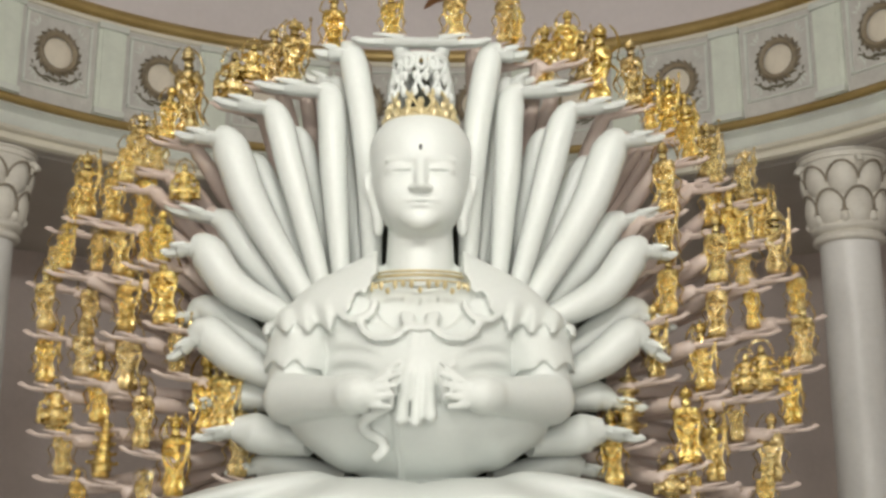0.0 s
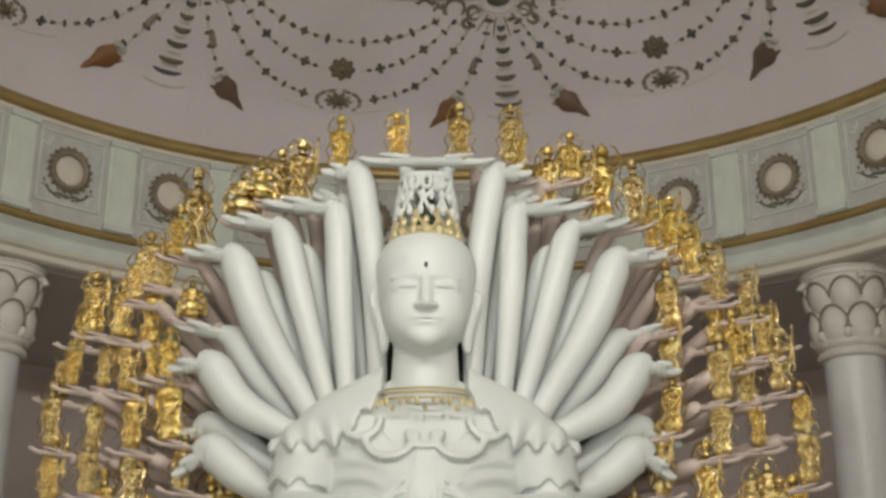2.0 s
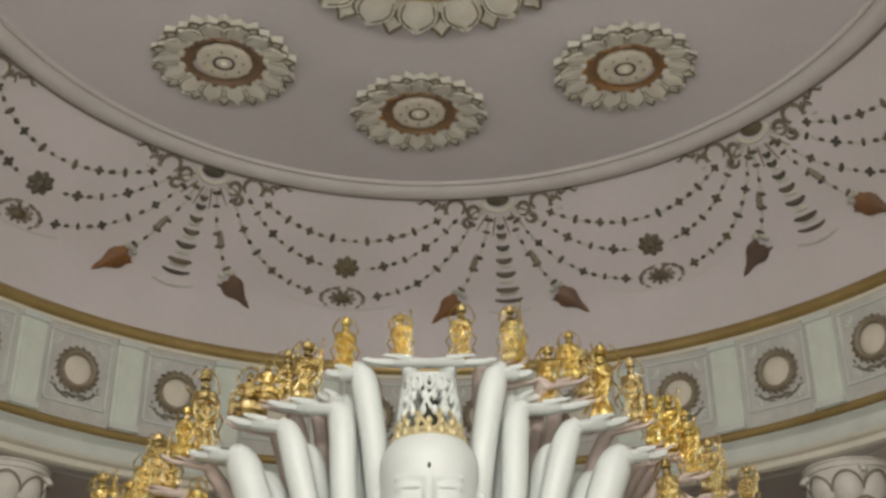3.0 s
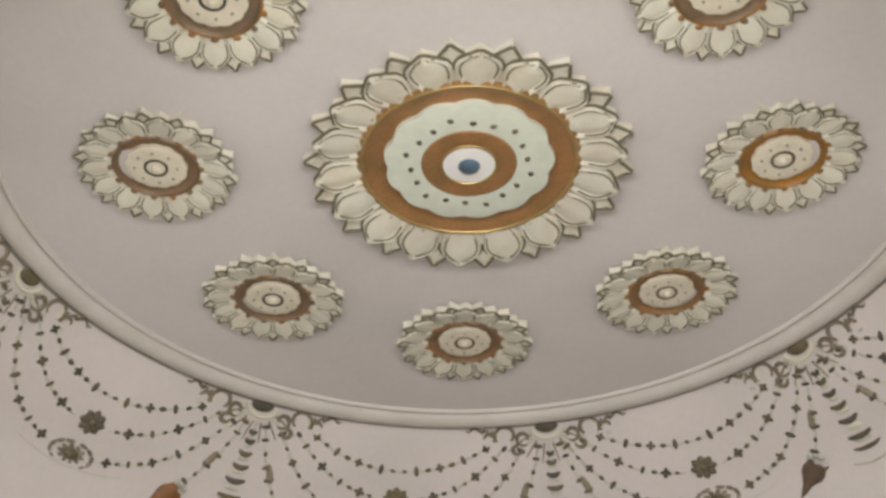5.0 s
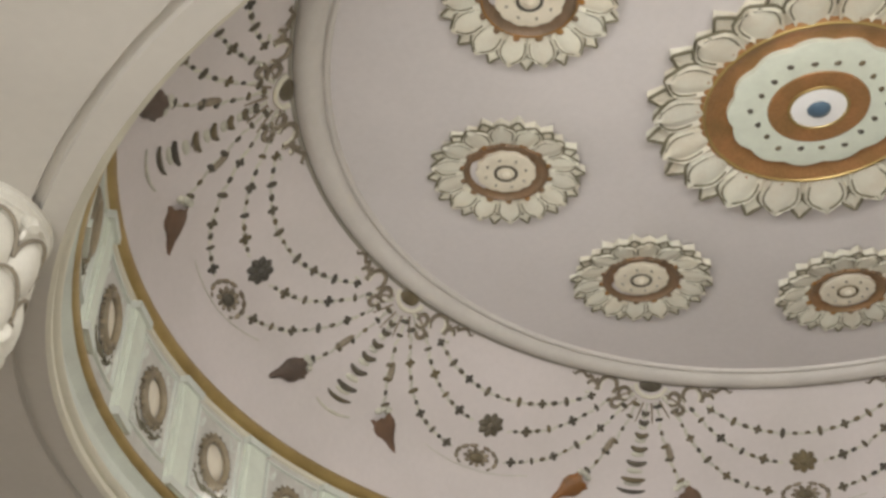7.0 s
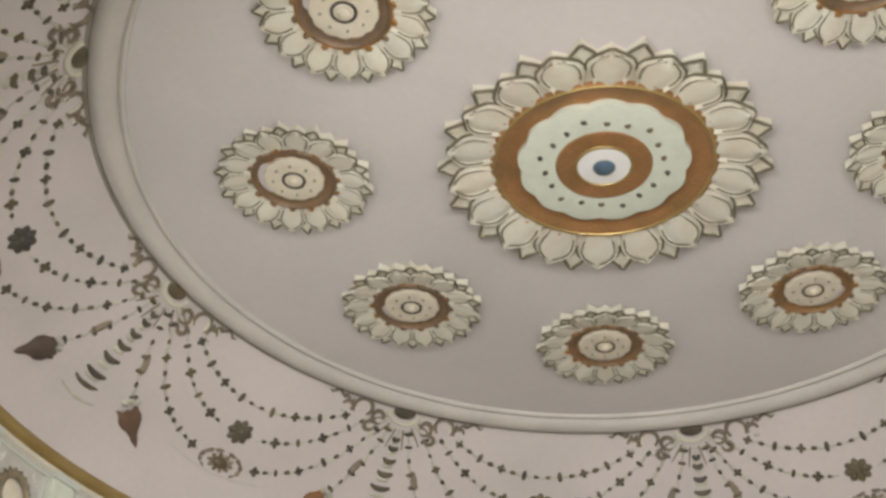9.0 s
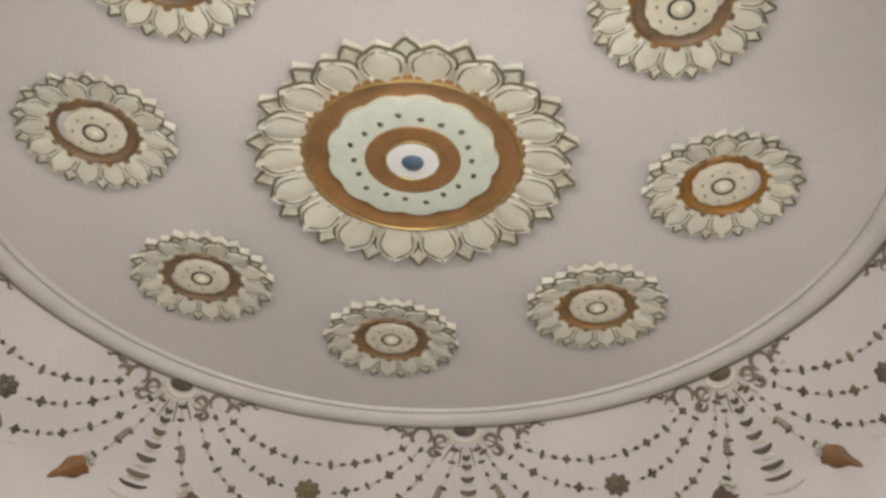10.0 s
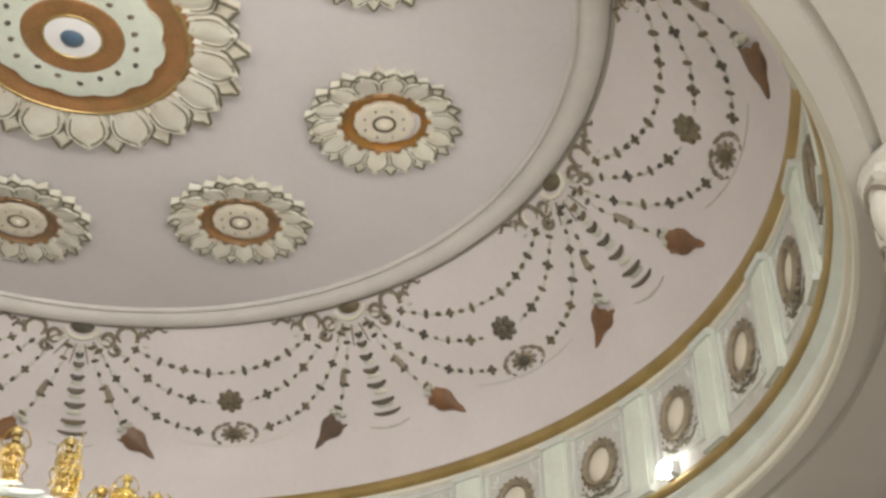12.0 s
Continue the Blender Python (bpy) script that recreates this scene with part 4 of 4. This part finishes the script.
    # falling sash, knot and curled ribbon
    for x0, x1, z0, z1, r in ((-0.03, -0.14, 3.36, 2.60, 0.034), (0.02, -0.03, 3.36, 2.58, 0.030), (0.07, 0.08, 3.34, 2.62, 0.032), (-0.10, -0.24, 3.25, 2.70, 0.028), (0.13, 0.19, 3.25, 2.75, 0.028)):
        d = blend(d, capsule(p, (x0, -0.42, z0), (x1, -0.70, z1), r, r * 1.5), 0.008)
    for k in range(22):
        ph0, ph1 = 0.42 * k, 0.42 * (k + 1)
        a0 = (-0.33 + (0.115 - 0.002 * k) * math.sin(ph0), -0.72 + 0.010 * k + 0.03 * math.cos(ph0), 2.80 - 0.021 * k)
        a1 = (-0.33 + (0.115 - 0.002 * k) * math.sin(ph1), -0.72 + 0.010 * (k + 1) + 0.03 * math.cos(ph1), 2.80 - 0.021 * (k + 1))
        d = blend(d, capsule(p, a0, a1, 0.040, 0.040), 0.010)
        if k < 12:
            b0 = (0.22 + 0.05 * math.sin(2 * ph0), -0.70 + 0.02 * k, 2.82 + 0.024 * k)
            b1 = (0.22 + 0.05 * math.sin(2 * ph1), -0.68 + 0.02 * k, 2.82 + 0.024 * (k + 1))
            d = blend(d, capsule(p, b0, b1, 0.022, 0.022), 0.010)
    # bowl of the robe and crossed legs
    bowl = ellipsoid(p, (0, 0.02, 2.76), (1.05, 0.62, 0.57)) + 0.012 * np.sin(15 * x + 6 * z) * np.clip((2.62 - z) * 4, 0, 1) * np.clip((ax - 0.15) * 4, 0, 1)
    bowl = np.maximum(bowl, z - 2.72)
    d = blend(d, bowl, 0.02)
    d = blend(d, np.maximum(np.abs(bowl) - 0.03, np.abs(x + 0.16 + 0.1 * (z - 2.4)) - 0.022), 0.012)
    legs = ellipsoid(m, (0.75, -0.20, 1.90), (1.25, 0.85, 0.33)) + 0.03 * np.sin(22 * (z + 0.3 * ax)) * np.clip((ax - 0.3) * 2, 0, 1)
    d = blend(d, legs, 0.04)
    return d


def surface_net(field, lo, hi, step):
    """A mesh of the zero surface of a distance field on a grid: one vertex per crossed cell."""
    axes = [np.arange(lo[i], hi[i] + step, step) for i in range(3)]
    g = np.meshgrid(*axes, indexing="ij")
    v = field(g)
    n = v.shape
    s = v < 0
    cell = tuple(k - 1 for k in n)
    total, count = np.zeros((*cell, 3)), np.zeros(cell)
    corner = [(i, j, k) for i in (0, 1) for j in (0, 1) for k in (0, 1)]
    for a in corner:
        for ax in range(3):
            if a[ax]:
                continue
            b = list(a)
            b[ax] = 1
            va = v[a[0]:a[0] + cell[0], a[1]:a[1] + cell[1], a[2]:a[2] + cell[2]]
            vb = v[b[0]:b[0] + cell[0], b[1]:b[1] + cell[1], b[2]:b[2] + cell[2]]
            cross = (va < 0) != (vb < 0)
            t = np.where(cross, va / np.where(cross, va - vb, 1), 0)
            for i in range(3):
                total[..., i] += np.where(cross, a[i] + (t if i == ax else 0), 0)
            count += cross
    used = count > 0
    index = -np.ones(cell, int)
    index[used] = np.arange(used.sum())
    base = np.argwhere(used)
    verts = (base + total[used] / count[used][:, None]) * step + np.array(lo)
    quads = []
    for ax in range(3):
        o = [i for i in range(3) if i != ax]
        a = [slice(None)] * 3
        b = [slice(None)] * 3
        a[ax], b[ax] = slice(0, -1), slice(1, None)
        sa, sb = s[tuple(a)], s[tuple(b)]
        hit = np.argwhere(sa != sb)
        ok = np.all([(hit[:, i] > 0) & (hit[:, i] < n[i] - 1) for i in o], axis=0)
        hit = hit[ok]
        flip = sa[tuple(hit.T)]
        ring = []
        for du, dv in ((0, 0), (1, 0), (1, 1), (0, 1)):
            c = hit.copy()
            c[:, o[0]] -= du
            c[:, o[1]] -= dv
            ring.append(index[tuple(c.T)])
        q = np.stack(ring, 1)
        if ax == 1:
            flip = ~flip
        q[~flip] = q[~flip][:, ::-1]
        quads.append(q)
    return verts, np.concatenate(quads)


def open_palm(bm, wrist, tip, side, r=0.085, mat=0, y=0.0):
    """A palm turned up, with four fingers and a thumb, from the wrist to the tip."""
    w, e = Vector(wrist), Vector(tip)
    d = e - w
    palm = w + d * 0.50
    tube(bm, [w - d * 0.04, w + d * 0.2, palm, w + d * 0.58], [r * 0.86, r * 0.98, r * 1.0, r * 0.6], 8, mat, 0.6)
    for k in range(4):
        oy = (k - 1.5) * r * 0.27
        lift = 0.020 + 0.010 * ((k * 5) % 3)
        a = palm + Vector((0, oy * 0.8, 0.0))
        b = w + d * 0.78 + Vector((0, oy * 1.05, -0.004))
        c = e + Vector((0, oy * 1.1, lift)) - d * 0.05 * (k % 2)
        tube(bm, spline([a, b, c], 6), [r * 0.42, r * 0.40, r * 0.36, r * 0.33, r * 0.29, r * 0.24, r * 0.12], 6, mat)
    a = w + d * 0.28 + Vector((0, -r * 0.8, 0.02))
    tube(bm, spline([a, a + d * 0.24 + Vector((0, -r * 0.35, 0.01)), a + d * 0.42 + Vector((0, -r * 0.3, 0.02))], 5), [r * 0.34, r * 0.30, r * 0.26, r * 0.2, r * 0.16, r * 0.08], 6, mat)


def statue():
    verts, quads = surface_net(body_field, (-2.05, -1.1, 1.55), (2.05, 0.66, 4.5), 0.0215)
    face, more = surface_net(head_field, (-0.56, -0.66, 3.92), (0.56, 0.60, 5.32), 0.0115)
    quads = np.concatenate([quads, more + len(verts)])
    verts = np.concatenate([verts, face])
    me = bpy.data.meshes.new("body_net")
    me.from_pydata([(x + AXIS, y + BODY, z) for x, y, z in verts], [], quads.tolist())
    bm = bmesh.new()
    bm.from_mesh(me)
    bpy.data.meshes.remove(me)
    bmesh.ops.smooth_vert(bm, verts=bm.verts[:], factor=0.3, use_axis_x=True, use_axis_y=True, use_axis_z=True)
    bmesh.ops.recalc_face_normals(bm, faces=bm.faces[:])
    # forehead bead
    m = pose(AXIS, BODY - 0.425, 4.790, 90)
    dome_blob(bm, m, 0.022, 0.042, 0.03, 10, 3, 2)
    # crown: openwork of crossing bands, gilt below and white above, with three rings at its top
    def on_crown(a, v, out=0.0):
        r = 0.272 - 0.075 * v + 0.02 * (2 * v - 1) ** 2 + out
        return Vector((AXIS + r * math.sin(a), BODY - 0.02 - r * math.cos(a), 5.10 + 0.58 * v))
    for lean in (-1, 1):
        for k in range(9):
            a0 = radians(-152 + 38 * k)
            for v0, v1, mat in ((0.0, 0.45, 3), (0.45, 1.0, 0)):
                path = [on_crown(a0 + lean * 1.1 * (v0 + (v1 - v0) * i / 6) + 0.10 * math.sin(9 * (v0 + (v1 - v0) * i / 6)), v0 + (v1 - v0) * i / 6, 0.012 * (i % 2)) for i in range(7)]
                tube(bm, path, [0.019, 0.016, 0.020, 0.015, 0.019, 0.016, 0.019], 6, mat)
    for k in range(9):
        a = radians(-88 + 22 * k)
        for v, rx, ry, mat in ((0.08, 0.036, 0.055, 3), (0.24, 0.030, 0.045, 3), (0.42, 0.028, 0.05, 0), (0.66, 0.026, 0.05, 0)):
            c = on_crown(a + 0.19 * (v > 0.3), v, 0.01)
            dome_blob(bm, look(c, c + Vector((-math.sin(a), math.cos(a), 0))), rx, ry, 0.035, 7, 2, mat)
    for k in (-1, 0, 1):
        ring = [on_crown(0.42 * k + 0.14 * math.sin(TAU * i / 14), 0.86 + 0.10 * math.cos(TAU * i / 14), 0.03) for i in range(15)]
        tube(bm, ring, [0.019] * 15, 6, 0)
    for v, thick, mat in ((0.02, 0.028, 3), (0.12, 0.020, 3), (0.99, 0.030, 0)):
        tube(bm, [on_crown(TAU * i / 28, v) for i in range(29)], [thick] * 29, 6, mat)
    # dark core that puts shade into the openings of the crown
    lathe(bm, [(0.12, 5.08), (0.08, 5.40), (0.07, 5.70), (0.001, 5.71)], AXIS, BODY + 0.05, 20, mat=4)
    # pair of palms raised over the crown
    for s in (-1, 1):
        tube(bm, spline([(AXIS + s * 0.16, BODY + 0.25, 5.0), (AXIS + s * 0.20, BODY + 0.25, 5.5), (AXIS + s * 0.14, BODY + 0.22, 5.78), (AXIS + s * 0.20, BODY + 0.10, 5.90)], 10), [0.10] * 7 + [0.085, 0.08, 0.075, 0.06], 8)
        open_palm(bm, (AXIS - s * 0.02, BODY + 0.06, 5.905), (AXIS + s * 0.60, BODY + 0.10, 5.93), s, 0.078)
    # necklace
    for h, r, k in ((3.865, 0.345, 0.010), (3.825, 0.372, 0.014), (3.775, 0.398, 0.009)):
        tube(bm, [(AXIS + r * math.sin(radians(a)), BODY + 0.06 - r * 1.05 * math.cos(radians(a)), h - 0.05 * math.cos(radians(a))) for a in range(-80, 81, 8)], [k] * 21, 6, 3)
    for i in range(17):
        a = radians(-72 + 9 * i)
        r = 0.425
        c = Vector((AXIS + r * math.sin(a), BODY + 0.04 - r * 1.08 * math.cos(a), 3.735 - 0.05 * math.cos(a) - (0.05 if i % 4 == 0 else 0)))
        dome_blob(bm, look(c, c + Vector((-math.sin(a), math.cos(a), 0))), 0.020, 0.042 if i % 2 else 0.028, 0.03, 7, 2, 3)
    # dark sheet that stands in for the shade in the gaps between the arms
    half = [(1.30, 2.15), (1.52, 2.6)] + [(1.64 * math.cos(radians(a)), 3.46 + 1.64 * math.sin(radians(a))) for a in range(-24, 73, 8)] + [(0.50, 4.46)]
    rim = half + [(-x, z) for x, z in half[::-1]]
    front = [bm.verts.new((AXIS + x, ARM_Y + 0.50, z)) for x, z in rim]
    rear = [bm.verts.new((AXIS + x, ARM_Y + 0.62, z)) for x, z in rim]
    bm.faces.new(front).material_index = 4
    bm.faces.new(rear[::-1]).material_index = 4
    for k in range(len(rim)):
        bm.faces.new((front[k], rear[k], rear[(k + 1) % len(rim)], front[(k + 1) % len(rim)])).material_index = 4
    # great arms of the inner fan, both sides alike
    for s in (-1, 1):
        for i, line in enumerate(ARM_LINES_A + ARM_LINES_B):
            back = 0.27 * (i % 2) + 0.02 * i % 0.07
            p = [Vector((AXIS - s * x, ARM_Y + back, z)) for x, z in line]
            stem = [p[0] + (p[0] - p[1]) * 0.5 + Vector((0, -0.05, 0))] + p[:4]
            thick = (0.112 if i < 6 else 0.146) * (0.84 if i % 2 else 1.0)
            n = 18
            tube(bm, spline(stem, n), [thick * float(np.interp(k / n, (0, 0.25, 0.5, 0.72, 0.9, 1), (0.62, 0.74, 1.06, 1.10, 0.80, 0.66))) for k in range(n + 1)], 12, 0)
            open_palm(bm, p[3] + (p[2] - p[3]) * 0.25, p[4], s, 0.100, 0)
    # lesser arms, one under every gilt figure, reaching out from the back
    for i, (x, z, h, k) in enumerate(FIGURES_A + FIGURES_B + FIGURES_C + FIGURES_D):
        s = -1 if x < AXIS else 1
        if z > 5.85 and abs(x) < 0.45:
            continue
        y = FIGURE_Y + 0.05 * (i % 3)
        slope = 0.05 if abs(x) < 2.4 else 0.02
        w = Vector((x - s * 0.24, y + 0.03, z - 0.115 + 0.02 * (i % 2)))
        e = Vector((x + s * (0.17 + 0.03 * (i % 3)), y - 0.03, z - 0.085 + slope))
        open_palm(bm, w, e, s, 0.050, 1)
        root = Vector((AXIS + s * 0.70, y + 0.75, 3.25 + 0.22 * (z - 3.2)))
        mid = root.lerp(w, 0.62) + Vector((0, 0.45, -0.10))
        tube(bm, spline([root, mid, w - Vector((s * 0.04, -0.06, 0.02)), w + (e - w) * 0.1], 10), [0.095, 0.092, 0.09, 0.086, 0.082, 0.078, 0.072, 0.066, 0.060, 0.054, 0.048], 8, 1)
    ob = finish("statue", bm, [MARBLE, ARMS, DARK, PALEGOLD, GAPSHADE])
    ob.matrix_world = PLACED
    return tagged(ob, "white marble seated statue with a fan of many arms", "statue")


statue()

# ---- throne ----
throne = empty("throne", pose(AXIS - 0.02, BODY + 0.2, 0))
bm = bmesh.new()
lathe(bm, [(2.55, 0), (2.55, 0.25), (2.45, 0.30), (2.30, 0.34), (2.25, 0.9), (2.35, 0.98), (2.42, 1.05), (2.42, 1.12), (2.0, 1.16), (0.01, 1.16)], seg=48)
part("plinth", bm, MARBLE, throne, "round moulded plinth")
for row in (0, 1):
    for i in range(24):
        bm = bmesh.new()
        a = TAU * (i + 0.5 * row) / 24
        m = pose(0, 0, 0, 0, 0, -math.degrees(a)) @ pose(0, 1.75 + 0.25 * row, 1.10, -90 + 28, 0, 0)
        dome_blob(bm, m @ pose(0, -0.30, 0), 0.27, 0.46, 0.16, 10, 4)
        part("lotus_petal", bm, MARBLE, throne)
bm = bmesh.new()
lathe(bm, [(1.9, 1.1), (2.0, 1.5), (2.05, 1.70), (1.9, 1.74), (0.01, 1.76)], seg=48)
part("seat", bm, MARBLE, throne)
tagged(throne, "white marble lotus throne on a round plinth under the statue", "throne")


# ---- gilt figures ----
def figure_mesh(kind):
    bm = bmesh.new()
    # lotus foot
    lathe(bm, [(0.001, 0), (0.13, 0), (0.15, 0.02), (0.125, 0.045), (0.14, 0.07), (0.15, 0.085), (0.10, 0.10), (0.001, 0.10)], seg=14)
    for i in range(10):
        a = TAU * i / 10
        dome_blob(bm, pose(0.12 * math.sin(a), 0.12 * math.cos(a), 0.06, -65, 0, -math.degrees(a)), 0.045, 0.05, 0.03, 6, 2)
    if kind == 2:
        # small pagoda of stepped roofs
        z = 0.10
        for k in range(5):
            r = 0.24 - 0.036 * k
            lathe(bm, [(r * 0.72, z), (r * 0.72, z + 0.075), (r * 1.1, z + 0.08), (r * 1.16, z + 0.10), (r * 0.7, z + 0.135), (0.001, z + 0.135)], seg=12)
            for i in range(8):
                a = TAU * i / 8
                dome_blob(bm, pose(r * 1.08 * math.sin(a), r * 1.08 * math.cos(a), z + 0.095, 0, 0, -math.degrees(a)), 0.022, 0.03, 0.04, 5, 2)
            z += 0.13
        lathe(bm, [(0.05, z), (0.055, z + 0.04), (0.03, z + 0.07), (0.035, z + 0.10), (0.012, z + 0.14), (0.001, 1.0)], seg=10)
    elif kind == 3:
        # broad throned group under a flaming halo
        lathe(bm, [(0.20, 0.08), (0.25, 0.14), (0.22, 0.20), (0.26, 0.27), (0.24, 0.34), (0.15, 0.40), (0.13, 0.55), (0.15, 0.64), (0.07, 0.70), (0.055, 0.74)], seg=14)
        dome_blob(bm, pose(0, -0.02, 0.72, 0), 0.075, 0.075, 0.14, 10, 4)
        for s in (-1, 1):
            tube(bm, spline([(s * 0.13, 0, 0.62), (s * 0.24, -0.06, 0.48), (s * 0.10, -0.16, 0.42)], 6), [0.05, 0.048, 0.045, 0.042, 0.04, 0.035, 0.03], 6)
            dome_blob(bm, pose(s * 0.20, -0.12, 0.22, 20), 0.12, 0.10, 0.10, 8, 3)
            lathe(bm, [(0.07, 0.1), (0.06, 0.25), (0.07, 0.36), (0.03, 0.40), (0.045, 0.46), (0.001, 0.52)], s * 0.30, -0.02, 9)
        for i in range(13):
            a = radians(-110 + 18.3 * i)
            c = Vector((0.20 * math.sin(a), 0.07, 0.72 + 0.22 * math.cos(a)))
            tube(bm, [c, c + Vector((0.035 * math.sin(a + 0.3), 0, 0.04 * math.cos(a + 0.3))), c + Vector((0.06 * math.sin(a), 0, 0.075 * math.cos(a)))], [0.03, 0.022, 0.004], 6)
    else:
        # standing robed figure: fluted skirt, layered jacket, joined or raised arms, tall headdress
        prof = [(0.135, 0.09), (0.145, 0.12), (0.11, 0.18), (0.085, 0.28), (0.088, 0.38), (0.10, 0.42), (0.08, 0.43), (0.078, 0.52), (0.10, 0.535), (0.082, 0.555), (0.095, 0.62), (0.108, 0.68), (0.095, 0.72), (0.05, 0.745), (0.04, 0.77)]
        seg = 32
        rows = []
        for r, z in prof:
            f = 0.16 if z < 0.55 else 0.05
            rows.append([bm.verts.new((r * (1 + f * math.sin(9 * TAU * i / seg + 5 * z)) * math.cos(TAU * i / seg), 0.74 * r * (1 + f * math.sin(9 * TAU * i / seg + 5 * z)) * math.sin(TAU * i / seg), z)) for i in range(seg)])
        for p, q in zip(rows, rows[1:]):
            for i in range(seg):
                bm.faces.new((p[i], p[(i + 1) % seg], q[(i + 1) % seg], q[i]))
        dome_blob(bm, pose(0, -0.01, 0.755), 0.07, 0.07, 0.13, 12, 4)
        lathe(bm, [(0.078, 0.855), (0.095, 0.875), (0.075, 0.895), (0.085, 0.93), (0.05, 0.945), (0.058, 0.975), (0.025, 0.99), (0.001, 1.04)], seg=12)
        for i in range(7):
            a = radians(-90 + 30 * i)
            dome_blob(bm, pose(0.068 * math.sin(a), -0.062 * math.cos(a), 0.885, 0, 0, math.degrees(a)), 0.022, 0.014, 0.075, 5, 2)
        for s in (-1, 1):
            raised = kind == 1 and s == 1
            end = (s * 0.19, -0.08, 0.88) if raised else (s * 0.03, -0.15, 0.62 if s > 0 else 0.56)
            elbow = (s * 0.19, -0.04, 0.68) if raised else (s * 0.15, -0.06, 0.57)
            tube(bm, spline([(s * 0.095, 0, 0.695), elbow, end], 8), [0.052, 0.054, 0.05, 0.05, 0.046, 0.044, 0.04, 0.034, 0.026], 8)
            tube(bm, spline([elbow, (s * 0.15, -0.07, 0.45), (s * 0.11, -0.085, 0.30), (s * 0.19, -0.05, 0.13)], 12), [0.05, 0.046, 0.05, 0.042, 0.044, 0.036, 0.04, 0.032, 0.034, 0.028, 0.03, 0.02, 0.010], 7, 0, 0.7)
            tube(bm, spline([(s * 0.10, 0.05, 0.66), (s * 0.22, 0.07, 0.76), (s * 0.17, 0.08, 0.92), (s * 0.08, 0.08, 1.02)], 9), [0.02, 0.026, 0.022, 0.026, 0.02, 0.024, 0.018, 0.02, 0.014, 0.006], 6, 0, 0.6)
            tube(bm, spline([(s * 0.15, -0.03, 0.50), (s * 0.25, 0.0, 0.40), (s * 0.19, 0.0, 0.26), (s * 0.26, 0.0, 0.14)], 9), [0.022, 0.028, 0.02, 0.026, 0.02, 0.026, 0.018, 0.022, 0.016, 0.006], 6, 0, 0.6)
            for k in range(5):
                dome_blob(bm, pose(s * 0.06, -0.085, 0.15 + 0.07 * k, 80, 0, s * 25), 0.018, 0.030, 0.028, 6, 2)
        for k in range(11):
            a = radians(-100 + 20 * k)
            dome_blob(bm, pose(0.095 * math.sin(a), -0.085 * math.cos(a), 0.675 - 0.05 * math.cos(a), 80, 0, math.degrees(a)), 0.016, 0.022, 0.022, 6, 2)
        tube(bm, spline([(-0.13, -0.07, 0.54), (0, -0.13, 0.38), (0.13, -0.07, 0.54)], 8), [0.018] * 9, 6)
        tube(bm, spline([(-0.12, -0.07, 0.44), (0, -0.125, 0.24), (0.12, -0.07, 0.44)], 8), [0.016] * 9, 6)
        if kind == 1:
            tube(bm, [(0.205, -0.09, 0.30), (0.205, -0.09, 0.7), (0.205, -0.09, 1.02)], [0.012, 0.013, 0.012], 6)
            dome_blob(bm, pose(0.205, -0.09, 1.0), 0.03, 0.03, 0.06, 6, 3)
            n = 18
            tube(bm, [(0.13 * math.sin(TAU * i / n), 0.05, 0.86 + 0.13 * math.cos(TAU * i / n)) for i in range(n + 1)], [0.016] * (n + 1), 6)
            for i in range(9):
                a = TAU * i / 9
                dome_blob(bm, pose(0.155 * math.sin(a), 0.05, 0.86 + 0.155 * math.cos(a), 0, math.degrees(a), 0), 0.018, 0.012, 0.045, 5, 2)
    for v in bm.verts:
        v.co += noise.noise_vector(v.co * 15.0 + Vector((kind * 3.1, 0, 0))) * 0.010 + noise.noise_vector(v.co * 38.0) * 0.008
    return bm


LABELS = ("gilt standing robed figurine on an open palm", "gilt standing figurine with raised staff and halo on an open palm", "gilt stepped pagoda on an open palm", "gilt throned figurine with flaming halo on an open palm")
NAMES = ("gilt_figurine", "gilt_figurine", "gilt_pagoda", "gilt_figurine")
figures = {}
for i, (x, z, h, k) in enumerate(FIGURES_A + FIGURES_B + FIGURES_C + FIGURES_D):
    y = FIGURE_Y + 0.05 * (i % 3) - 0.01
    k = 1 if k == 0 and i % 3 == 1 else k
    if z > 5.85 and abs(x) < 0.45:
        y = BODY + 0.10
    turn = (-1 if x > 0 else 1) * (8 + 5 * (i % 4)) + 10 * math.sin(i * 1.7)
    m = PLACED @ pose(x, y, z - 0.03, 0, 3 * math.sin(i * 2.3), turn) @ Matrix.Diagonal((h * (1.08 + 0.14 * math.sin(i)), h * 1.1, h * 1.17, 1))
    if k not in figures:
        figures[k] = tagged(finish(NAMES[k], figure_mesh(k), GOLD), LABELS[k], "pagoda" if k == 2 else "figurine", "gilt figures on the palms")
        figures[k].matrix_world = m
    else:
        new_one = figures[k].copy()
        scene.collection.objects.link(new_one)
        new_one.matrix_world = m
